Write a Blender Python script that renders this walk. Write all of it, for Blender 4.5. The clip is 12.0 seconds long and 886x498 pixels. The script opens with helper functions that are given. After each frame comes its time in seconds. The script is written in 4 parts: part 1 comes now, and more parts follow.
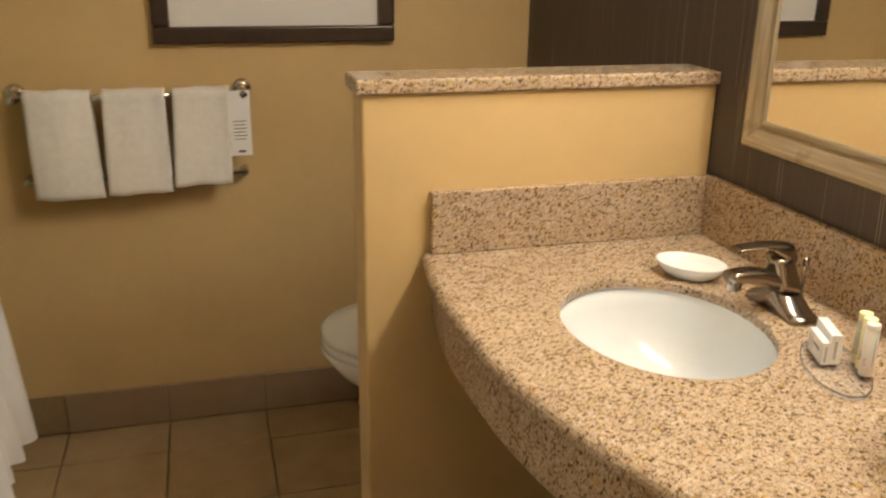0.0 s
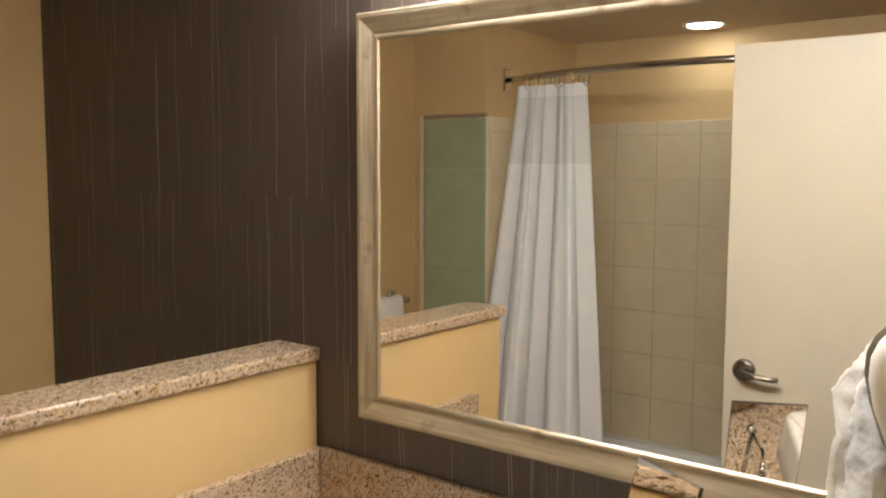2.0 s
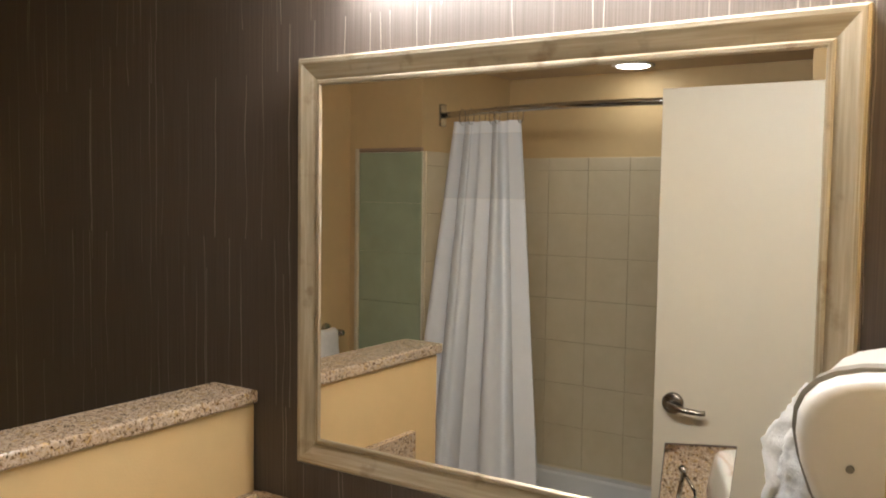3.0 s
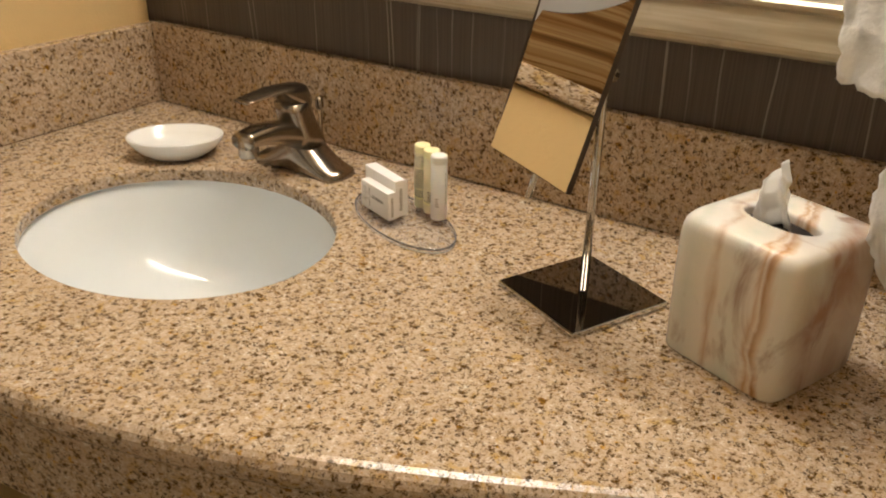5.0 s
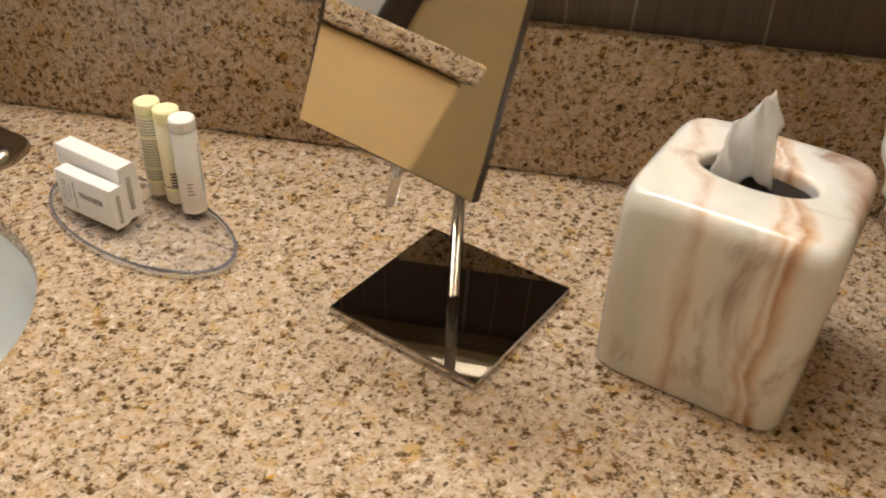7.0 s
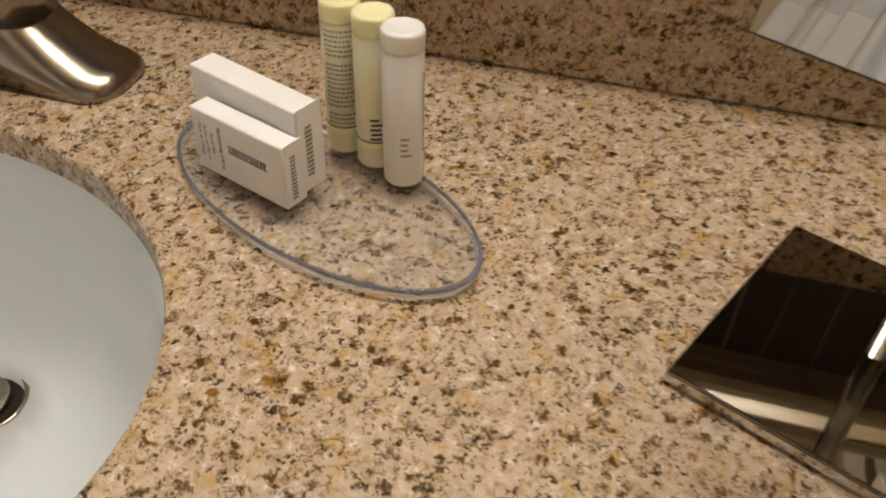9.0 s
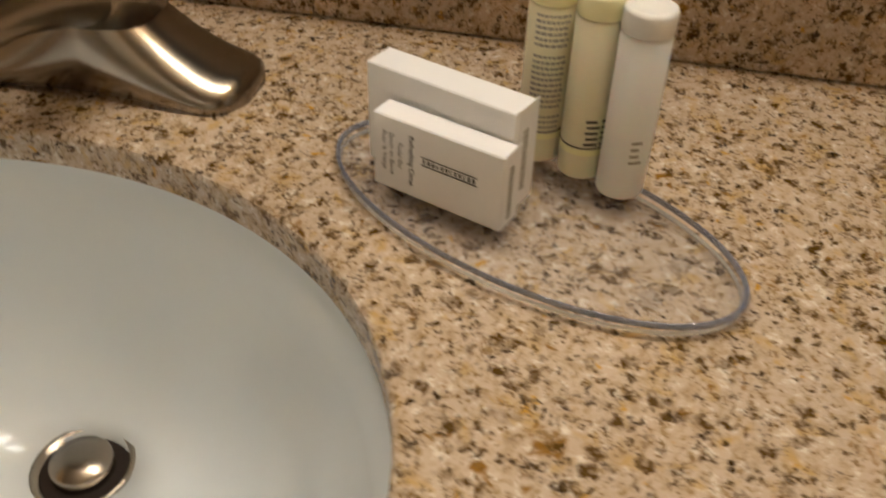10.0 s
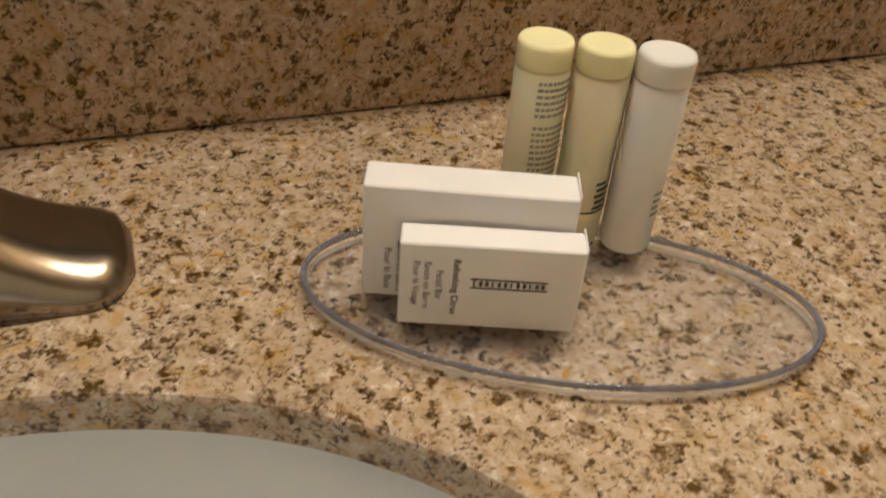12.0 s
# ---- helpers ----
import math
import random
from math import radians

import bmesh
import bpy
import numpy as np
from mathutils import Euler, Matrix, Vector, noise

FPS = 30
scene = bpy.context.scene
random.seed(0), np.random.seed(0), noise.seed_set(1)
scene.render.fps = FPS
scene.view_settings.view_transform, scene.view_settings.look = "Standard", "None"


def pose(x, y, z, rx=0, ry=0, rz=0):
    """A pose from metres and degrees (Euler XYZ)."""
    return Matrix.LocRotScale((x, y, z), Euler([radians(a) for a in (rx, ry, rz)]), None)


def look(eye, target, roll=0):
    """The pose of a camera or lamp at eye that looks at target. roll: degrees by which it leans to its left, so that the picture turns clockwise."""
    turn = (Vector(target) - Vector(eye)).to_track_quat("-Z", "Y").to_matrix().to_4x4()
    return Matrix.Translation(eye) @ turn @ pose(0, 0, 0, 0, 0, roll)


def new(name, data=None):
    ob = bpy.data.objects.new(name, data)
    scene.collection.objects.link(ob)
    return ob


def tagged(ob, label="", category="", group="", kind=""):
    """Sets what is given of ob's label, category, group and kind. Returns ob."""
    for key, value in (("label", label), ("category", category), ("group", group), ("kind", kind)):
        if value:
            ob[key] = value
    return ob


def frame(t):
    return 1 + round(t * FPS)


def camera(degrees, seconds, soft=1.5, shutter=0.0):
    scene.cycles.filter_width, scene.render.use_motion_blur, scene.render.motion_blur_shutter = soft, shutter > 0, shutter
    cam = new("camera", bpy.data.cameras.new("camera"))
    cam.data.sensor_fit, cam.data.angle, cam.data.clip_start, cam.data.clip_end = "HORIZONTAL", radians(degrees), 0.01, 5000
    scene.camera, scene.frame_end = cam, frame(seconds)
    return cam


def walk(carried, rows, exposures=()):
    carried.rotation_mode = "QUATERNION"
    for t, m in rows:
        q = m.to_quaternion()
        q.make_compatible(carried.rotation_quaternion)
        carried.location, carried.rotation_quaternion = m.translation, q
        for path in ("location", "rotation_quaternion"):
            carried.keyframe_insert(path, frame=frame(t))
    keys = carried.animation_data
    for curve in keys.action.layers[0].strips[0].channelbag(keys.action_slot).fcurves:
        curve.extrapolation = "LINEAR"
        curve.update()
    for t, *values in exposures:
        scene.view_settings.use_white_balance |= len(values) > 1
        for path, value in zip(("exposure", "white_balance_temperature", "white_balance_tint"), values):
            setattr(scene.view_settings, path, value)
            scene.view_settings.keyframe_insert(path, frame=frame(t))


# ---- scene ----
cam = camera(54.8, 12.0, soft=1.9, shutter=0.28)
PATH = [
    (0, (-0.945, -1.453, 1.402), (-0.439, 0.368, 0.749), 0.7),
    (0.5, (-0.987, -1.331, 1.431), (-0.196, 0.406, 0.834), 0.0),
    (1, (-1.06, -1.258, 1.445), (0.062, 0.3, 0.882), 1.2),
    (1.5, (-1.15, -1.195, 1.505), (0.319, 0.104, 1.114), 1.2),
    (2, (-1.173, -1.215, 1.549), (0.404, 0.001, 1.365), 0.2),
    (2.5, (-1.191, -1.214, 1.611), (0.457, -0.088, 1.479), 1.4),
    (3, (-1.195, -1.209, 1.587), (0.479, -0.121, 1.46), 0.8),
    (3.5, (-1.155, -1.187, 1.492), (0.501, -0.119, 1.147), 0.7),
    (3.7, (-1.108, -1.174, 1.445), (0.517, -0.11, 0.971), 0.5),
    (5.3, (-0.795, -1.086, 1.249), (0.675, -0.109, 0.302), 0.95),
    (5.5, (-0.766, -1.075, 1.235), (0.694, -0.116, 0.257), 0.95),
    (6, (-0.679, -1.013, 1.227), (0.838, -0.263, 0.161), 1.9),
    (6.5, (-0.625, -0.946, 1.227), (1.013, -0.6, 0.133), 1.9),
    (8.3, (-0.573, -0.765, 1.232), (0.96, -0.518, -0.029), 2.4),
    (8.5, (-0.532, -0.761, 1.182), (1.029, -0.397, -0.014), 2.1),
    (9, (-0.428, -0.717, 1.11), (1.031, -0.327, -0.202), 1.8),
    (9.5, (-0.404, -0.681, 1.086), (0.996, -0.3, -0.291), 1.4),
    (10, (-0.405, -0.608, 1.071), (1.093, -0.287, -0.214), 1.7),
    (10.5, (-0.378, -0.519, 1.084), (1.22, -0.579, -0.117), 3.0),
    (11, (-0.367, -0.494, 1.081), (1.239, -0.795, -0.072), 4.2),
    (11.5, (-0.342, -0.488, 1.072), (1.213, -0.994, -0.079), 4.5),
    (12, (-0.336, -0.463, 1.062), (1.132, -1.053, -0.161), 4.7),
]
EXPOSURES = [
    (0, -0.04, 6600, 10), (1, -0.16, 6400, 10), (1.5, -0.10, 6050, 10), (2, -0.08, 5750, 10), (2.5, -0.28, 5700, 10), (3, -0.42, 5600, 10), (3.3, -0.40, 6000, 10), (3.7, -0.36, 6400, 10),
    (5.5, -0.42, 6400, 10), (6.5, -0.32, 5950, 10), (8.5, -0.59, 6000, 10), (9.5, -0.83, 6150, 10), (10.5, -0.87, 6500, 10), (12, -0.86, 6500, 10),
]
walk(cam, [(t, look(eye, target, roll)) for t, eye, target, roll in PATH], EXPOSURES)

# ---- light and exposure ----
world = bpy.data.worlds.new("world")
scene.world = world
world.use_nodes = True
world.node_tree.nodes["Background"].inputs[0].default_value = (0.02, 0.016, 0.012, 1)
world.node_tree.nodes["Background"].inputs[1].default_value = 0.3
LAMP, DOWNLIGHT, HALL_FILL = 53.0, 38.0, 20.0


# ---- materials ----
def nodes(name):
    m = bpy.data.materials.new(name)
    m.use_nodes = True
    return m, m.node_tree.nodes, m.node_tree.links, m.node_tree.nodes["Principled BSDF"]


def ramp(ns, stops):
    r = ns.new("ShaderNodeValToRGB")
    els = r.color_ramp.elements
    while len(els) < len(stops):
        els.new(0.5)
    for e, (p, c) in zip(els, stops):
        e.position, e.color = p, (*c, 1)
    return r


def coords(ns, ls, scale=(1, 1, 1)):
    tc, mp = ns.new("ShaderNodeTexCoord"), ns.new("ShaderNodeMapping")
    mp.inputs["Scale"].default_value = scale
    ls.new(tc.outputs["Object"], mp.inputs[0])
    return mp.outputs[0]


def noise_tex(ns, ls, vec, scale, detail=3, rough=0.5, distortion=0.0):
    n = ns.new("ShaderNodeTexNoise")
    n.inputs["Scale"].default_value, n.inputs["Detail"].default_value = scale, detail
    n.inputs["Roughness"].default_value, n.inputs["Distortion"].default_value = rough, distortion
    ls.new(vec, n.inputs["Vector"])
    return n.outputs[0]


def mix(ns, ls, fac, a, b, mode="MIX"):
    n = ns.new("ShaderNodeMix")
    n.data_type, n.blend_type = "RGBA", mode
    for v, i in ((fac, 0), (a, 6), (b, 7)):
        if isinstance(v, (int, float)):
            n.inputs[i].default_value = v
        elif isinstance(v, tuple):
            n.inputs[i].default_value = (*v, 1)
        else:
            ls.new(v, n.inputs[i])
    return n.outputs[2]


def bump(ns, ls, b, height, strength, distance):
    n = ns.new("ShaderNodeBump")
    n.inputs["Strength"].default_value, n.inputs["Distance"].default_value = strength, distance
    ls.new(height, n.inputs["Height"])
    ls.new(n.outputs[0], b.inputs["Normal"])


def plain(name, colour, rough=0.5, metal=0.0, spread=0.12, scale=12.0, relief=0.0, relief_scale=200.0, stretch=(1, 1, 1), spec=0.5):
    """A surface of one colour with soft variation at two scales and fine relief."""
    m, ns, ls, b = nodes(name)
    vec = coords(ns, ls, stretch)
    big = noise_tex(ns, ls, vec, scale, 4)
    small = noise_tex(ns, ls, vec, scale * 9, 3)
    lo, hi = tuple(c * (1 - spread) for c in colour), tuple(min(1, c * (1 + spread)) for c in colour)
    r = ramp(ns, [(0.3, lo), (0.7, hi)])
    ls.new(mix(ns, ls, 0.35, big, small), r.inputs[0])
    ls.new(r.outputs[0], b.inputs["Base Color"])
    b.inputs["Roughness"].default_value, b.inputs["Metallic"].default_value = rough, metal
    b.inputs["Specular IOR Level"].default_value = spec
    if relief:
        bump(ns, ls, b, noise_tex(ns, ls, vec, relief_scale, 3), 0.4, relief)
    return m


def granite_mat():
    m, ns, ls, b = nodes("speckled_granite")
    vec = coords(ns, ls)

    def spots(scale, lo, hi, detail=2.0, distortion=0.4, shift=0.0):
        mp = ns.new("ShaderNodeMapping")
        mp.inputs["Location"].default_value = (shift, shift * 1.7, shift * 0.6)
        ls.new(vec, mp.inputs[0])
        r = ramp(ns, [(lo, (0, 0, 0)), (hi, (1, 1, 1))])
        ls.new(noise_tex(ns, ls, mp.outputs[0], scale, detail, 0.55, distortion), r.inputs[0])
        return r.outputs[0]

    ground = ramp(ns, [(0.30, (0.34, 0.24, 0.145)), (0.41, (0.46, 0.345, 0.23)), (0.49, (0.545, 0.43, 0.315)), (0.56, (0.53, 0.41, 0.31)), (0.63, (0.67, 0.585, 0.475)), (0.73, (0.77, 0.71, 0.62))])
    ls.new(noise_tex(ns, ls, vec, 210, 5, 0.7, 0.3), ground.inputs[0])
    # rounded grains, each with its own chance to be there
    warp = ns.new("ShaderNodeVectorMath")
    warp.operation = "MULTIPLY_ADD"
    nz = ns.new("ShaderNodeTexNoise")
    nz.inputs["Scale"].default_value, nz.inputs["Detail"].default_value = 330, 4
    ls.new(vec, nz.inputs["Vector"])
    ls.new(nz.outputs[1], warp.inputs[0])
    warp.inputs[1].default_value = (0.011, 0.011, 0.011)
    ls.new(vec, warp.inputs[2])

    def grains(scale, share, size):
        vo = ns.new("ShaderNodeTexVoronoi")
        vo.inputs["Scale"].default_value = scale
        ls.new(warp.outputs[0], vo.inputs["Vector"])
        sep = ns.new("ShaderNodeSeparateColor")
        ls.new(vo.outputs["Color"], sep.inputs[0])
        gate = ramp(ns, [(share * 0.8, (1, 1, 1)), (share, (0, 0, 0))])
        ls.new(sep.outputs[0], gate.inputs[0])
        near = ramp(ns, [(size * 0.35, (1, 1, 1)), (size, (0, 0, 0))])
        ls.new(vo.outputs["Distance"], near.inputs[0])
        return mix(ns, ls, 1.0, gate.outputs[0], near.outputs[0], "MULTIPLY")

    c = mix(ns, ls, spots(85, 0.56, 0.70, 3, 0.6, 3.1), ground.outputs[0], (0.50, 0.335, 0.14))
    c = mix(ns, ls, spots(290, 0.58, 0.68, 3, 0.2, 5.7), c, (0.33, 0.225, 0.11))
    c = mix(ns, ls, spots(105, 0.625, 0.70, 4, 0.8, 8.3), c, (0.25, 0.125, 0.018))
    c = mix(ns, ls, spots(120, 0.67, 0.73, 3, 0.5, 12.9), c, (0.52, 0.28, 0.04))
    c = mix(ns, ls, grains(400, 0.24, 0.60), c, (0.19, 0.11, 0.035))
    c = mix(ns, ls, grains(270, 0.33, 0.60), c, (0.075, 0.040, 0.007))
    c = mix(ns, ls, grains(160, 0.27, 0.62), c, (0.085, 0.042, 0.005))
    c = mix(ns, ls, grains(210, 0.12, 0.54), c, (0.038, 0.019, 0.004))
    cloud = ramp(ns, [(0.3, (0.88, 0.86, 0.84)), (0.7, (1, 1, 1))])
    ls.new(noise_tex(ns, ls, vec, 14, 3), cloud.inputs[0])
    ls.new(mix(ns, ls, 1.0, c, cloud.outputs[0], "MULTIPLY"), b.inputs["Base Color"])
    b.inputs["Roughness"].default_value = 0.2
    b.inputs["Specular IOR Level"].default_value = 0.35
    bump(ns, ls, b, noise_tex(ns, ls, vec, 350, 2), 0.05, 0.0005)
    return m


def wallpaper_mat():
    m, ns, ls, b = nodes("dark_wallpaper_with_threads")
    vec = coords(ns, ls)
    fine = noise_tex(ns, ls, coords(ns, ls, (1, 160, 1.5)), 3.0, 3)
    base = ramp(ns, [(0.3, (0.062, 0.046, 0.036)), (0.7, (0.10, 0.077, 0.062))])
    ls.new(fine, base.inputs[0])
    # thin pale threads that run down the wall and end at uneven heights
    sep = ns.new("ShaderNodeSeparateXYZ")
    ls.new(vec, sep.inputs[0])
    wob = noise_tex(ns, ls, coords(ns, ls, (1, 14, 5)), 1.0, 1)

    def maths(op, a, c, d=None):
        n = ns.new("ShaderNodeMath")
        n.operation = op
        for v, i in ((a, 0), (c, 1), (d, 2)):
            if v is None:
                continue
            if isinstance(v, (int, float)):
                n.inputs[i].default_value = v
            else:
                ls.new(v, n.inputs[i])
        return n.outputs[0]

    y = maths("MULTIPLY_ADD", wob, 0.022, sep.outputs[1])
    total = None
    for k, (pitch, keep) in enumerate(((0.026, 0.32), (0.041, 0.4))):
        u = maths("DIVIDE", y, pitch)
        cell = maths("FLOOR", u, 0)
        wn = ns.new("ShaderNodeTexWhiteNoise")
        wn.noise_dimensions = "2D"
        comb = ns.new("ShaderNodeCombineXYZ")
        ls.new(cell, comb.inputs[0])
        ls.new(maths("FLOOR", maths("MULTIPLY_ADD", sep.outputs[2], 2.1 + k, k * 0.37), 0), comb.inputs[1])
        ls.new(comb.outputs[0], wn.inputs["Vector"])
        there = maths("LESS_THAN", wn.outputs[0], keep)
        off = maths("MULTIPLY_ADD", wn.outputs[0], 0.5 / keep, 0.25)
        gap = maths("ABSOLUTE", maths("SUBTRACT", maths("FRACT", u, 0), off), 0)
        line = maths("MULTIPLY", maths("LESS_THAN", gap, 0.0010 / pitch), there)
        total = line if total is None else maths("MAXIMUM", total, line)
    fade = noise_tex(ns, ls, coords(ns, ls, (1, 20, 3)), 1.3, 2)
    fr = ramp(ns, [(0.35, (0.05, 0.05, 0.05)), (0.7, (0.8, 0.8, 0.8))])
    ls.new(fade, fr.inputs[0])
    ls.new(mix(ns, ls, maths("MULTIPLY", total, fr.outputs[0]), base.outputs[0], (0.34, 0.29, 0.24)), b.inputs["Base Color"])
    b.inputs["Roughness"].default_value = 0.5
    bump(ns, ls, b, fine, 0.15, 0.0006)
    return m


def streaked_metal_mat():
    m, ns, ls, b = nodes("champagne_leaf_frame")
    info = ns.new("ShaderNodeTexCoord")
    mp = ns.new("ShaderNodeMapping")
    mp.inputs["Scale"].default_value = (160, 3, 160)
    ls.new(info.outputs["UV"], mp.inputs[0])
    streak = noise_tex(ns, ls, mp.outputs[0], 1.0, 4, 0.6)
    r = ramp(ns, [(0.3, (0.31, 0.25, 0.16)), (0.5, (0.46, 0.39, 0.275)), (0.72, (0.62, 0.56, 0.44))])
    ls.new(streak, r.inputs[0])
    worn = ramp(ns, [(0.60, (1, 1, 1)), (0.73, (0.30, 0.20, 0.12))])
    ls.new(noise_tex(ns, ls, coords(ns, ls), 22, 4), worn.inputs[0])
    ls.new(mix(ns, ls, 0.45, r.outputs[0], worn.outputs[0], "MULTIPLY"), b.inputs["Base Color"])
    b.inputs["Metallic"].default_value, b.inputs["Roughness"].default_value = 0.6, 0.38
    bump(ns, ls, b, streak, 0.15, 0.0006)
    return m


def onyx_mat():
    """Cream stone with upright amber veins, sage clouds and a few brown patches."""
    m, ns, ls, b = nodes("veined_onyx_resin")
    sep = ns.new("ShaderNodeSeparateXYZ")
    ls.new(coords(ns, ls), sep.inputs[0])

    def maths(op, a, c, d):
        n = ns.new("ShaderNodeMath")
        n.operation = op
        for i, v in enumerate((a, c, d)):
            if isinstance(v, (int, float)):
                n.inputs[i].default_value = v
            else:
                ls.new(v, n.inputs[i])
        return n.outputs[0]

    wob = noise_tex(ns, ls, coords(ns, ls, (1, 1, 0.45)), 24, 4, 0.5, 0.5)
    u = maths("MULTIPLY_ADD", sep.outputs[1], 0.35, sep.outputs[0])
    u = maths("MULTIPLY_ADD", wob, 0.034, u)
    u = maths("MULTIPLY_ADD", u, 5.6, 0.405)
    vein = ramp(ns, [(0.0, (0.50, 0.33, 0.21)), (0.07, (0.80, 0.75, 0.68)), (0.19, (0.66, 0.67, 0.60)), (0.27, (0.80, 0.75, 0.68)), (0.31, (0.60, 0.44, 0.32)), (0.34, (0.78, 0.71, 0.63)), (0.46, (0.67, 0.68, 0.61)), (0.53, (0.80, 0.73, 0.66)), (0.555, (0.60, 0.38, 0.22)), (0.575, (0.80, 0.70, 0.60)), (0.592, (0.46, 0.24, 0.10)), (0.612, (0.64, 0.44, 0.28)), (0.64, (0.80, 0.76, 0.70)), (0.74, (0.72, 0.70, 0.64)), (0.80, (0.42, 0.26, 0.18)), (0.86, (0.66, 0.52, 0.42)), (1.0, (0.78, 0.72, 0.65))])
    ls.new(u, vein.inputs[0])
    cloud = ramp(ns, [(0.40, (0, 0, 0)), (0.68, (0.6, 0.6, 0.6))])
    ls.new(noise_tex(ns, ls, coords(ns, ls, (1, 1, 0.6)), 26, 4, 0.6, 1.0), cloud.inputs[0])
    c = mix(ns, ls, cloud.outputs[0], vein.outputs[0], (0.80, 0.76, 0.70))
    patch = ramp(ns, [(0.56, (0, 0, 0)), (0.70, (0.85, 0.85, 0.85))])
    ls.new(noise_tex(ns, ls, coords(ns, ls, (1, 1, 0.5)), 19, 5, 0.6, 0.8), patch.inputs[0])
    c = mix(ns, ls, patch.outputs[0], c, (0.33, 0.20, 0.14))
    ls.new(c, b.inputs["Base Color"])
    b.inputs["Roughness"].default_value = 0.13
    b.inputs["Subsurface Weight"].default_value = 0.12
    b.inputs["Subsurface Radius"].default_value = (0.01, 0.007, 0.004)
    b.inputs["Subsurface Scale"].default_value = 0.4
    return m


def see_through(name, colour, alpha, rough=0.3):
    m, ns, ls, b = nodes(name)
    b.inputs["Base Color"].default_value = (*colour, 1)
    b.inputs["Alpha"].default_value, b.inputs["Roughness"].default_value = alpha, rough
    return m


def glow(name, colour, strength):
    m, ns, ls, b = nodes(name)
    b.inputs["Base Color"].default_value = (0.8, 0.8, 0.8, 1)
    b.inputs["Emission Color"].default_value = (*colour, 1)
    b.inputs["Emission Strength"].default_value = strength
    return m


def tile_mat(name, lo, hi, rough, spread=0.08):
    m, ns, ls, b = nodes(name)
    vec = coords(ns, ls)
    info = ns.new("ShaderNodeObjectInfo")
    add = ns.new("ShaderNodeVectorMath")
    add.operation = "ADD"
    ls.new(vec, add.inputs[0])
    ls.new(info.outputs["Location"], add.inputs[1])
    r = ramp(ns, [(0.3, lo), (0.7, hi)])
    ls.new(noise_tex(ns, ls, add.outputs[0], 9, 5, 0.6), r.inputs[0])
    hue = ns.new("ShaderNodeMapRange")
    hue.inputs[3].default_value, hue.inputs[4].default_value = 1 - spread, 1.0
    ls.new(info.outputs["Random"], hue.inputs[0])
    grey = ns.new("ShaderNodeCombineColor")
    for i in range(3):
        ls.new(hue.outputs[0], grey.inputs[i])
    ls.new(mix(ns, ls, 1.0, r.outputs[0], grey.outputs[0], "MULTIPLY"), b.inputs["Base Color"])
    b.inputs["Roughness"].default_value = rough
    bump(ns, ls, b, noise_tex(ns, ls, add.outputs[0], 60, 3), 0.1, 0.001)
    return m


def art_mat():
    m, ns, ls, b = nodes("sepia_wave_print")
    n = noise_tex(ns, ls, coords(ns, ls, (2.2, 1, 26)), 1.6, 4, 0.5, 1.2)
    r = ramp(ns, [(0.3, (0.05, 0.02, 0.008)), (0.45, (0.30, 0.15, 0.05)), (0.58, (0.55, 0.36, 0.16)), (0.7, (0.20, 0.09, 0.03))])
    ls.new(n, r.inputs[0])
    ls.new(r.outputs[0], b.inputs["Base Color"])
    b.inputs["Roughness"].default_value = 0.12
    return m


PAINT = plain("golden_tan_wall_paint", (0.60, 0.43, 0.205), 0.62, spread=0.05, scale=3, relief=0.0008, relief_scale=260)
PAPER_WALL = wallpaper_mat()
CEIL = plain("ceiling_paint", (0.66, 0.54, 0.38), 0.85, spread=0.03, relief=0.001, relief_scale=180)
GRANITE = granite_mat()
FRAME = streaked_metal_mat()
ONYX = onyx_mat()
SMOKED = plain("smoked_mirror_plate", (0.27, 0.25, 0.225), 0.03, 1.0, spread=0.02)
MIRROR = plain("mirror_silver", (0.90, 0.89, 0.86), 0.0, 1.0, spread=0.0)
CHROME = plain("polished_chrome", (0.60, 0.585, 0.56), 0.08, 1.0, spread=0.03)
NICKEL = plain("brushed_nickel", (0.33, 0.29, 0.245), 0.24, 1.0, spread=0.06, scale=40)
BRONZE = plain("dark_bronze_moulding", (0.055, 0.035, 0.024), 0.32, 0.25, spread=0.3, scale=30)
PORCELAIN = plain("white_porcelain", (0.80, 0.80, 0.78), 0.08, spread=0.015)
BOWL = plain("vitreous_sink", (0.73, 0.765, 0.785), 0.12, spread=0.012)
DOOR = plain("cream_door_paint", (0.78, 0.70, 0.55), 0.42, spread=0.02, scale=4, relief=0.0004, relief_scale=120)
TERRY = plain("white_terry", (0.82, 0.79, 0.74), 0.95, spread=0.06, scale=60, relief=0.0004, relief_scale=420)
CLOTH = plain("white_curtain_cloth", (0.80, 0.79, 0.78), 0.8, spread=0.03, scale=20, relief=0.0006, relief_scale=500)
SHEER = see_through("sheer_mesh_cloth", (0.78, 0.78, 0.78), 0.86, 0.8)
TISSUE = plain("soft_tissue", (0.86, 0.84, 0.80), 0.9, spread=0.03, scale=50, relief=0.0002, relief_scale=300)
PAPER = plain("embossed_paper_towel", (0.87, 0.86, 0.83), 0.92, spread=0.05, scale=40, relief=0.0035, relief_scale=160)
CARD = plain("white_carton", (0.88, 0.87, 0.87), 0.45, spread=0.015, scale=30)
INK = plain("dark_print", (0.06, 0.05, 0.04), 0.6, spread=0.1)
FADED = plain("faded_print", (0.34, 0.32, 0.27), 0.6, spread=0.1)
SHELL = plain("white_plastic", (0.76, 0.73, 0.68), 0.28, spread=0.02)
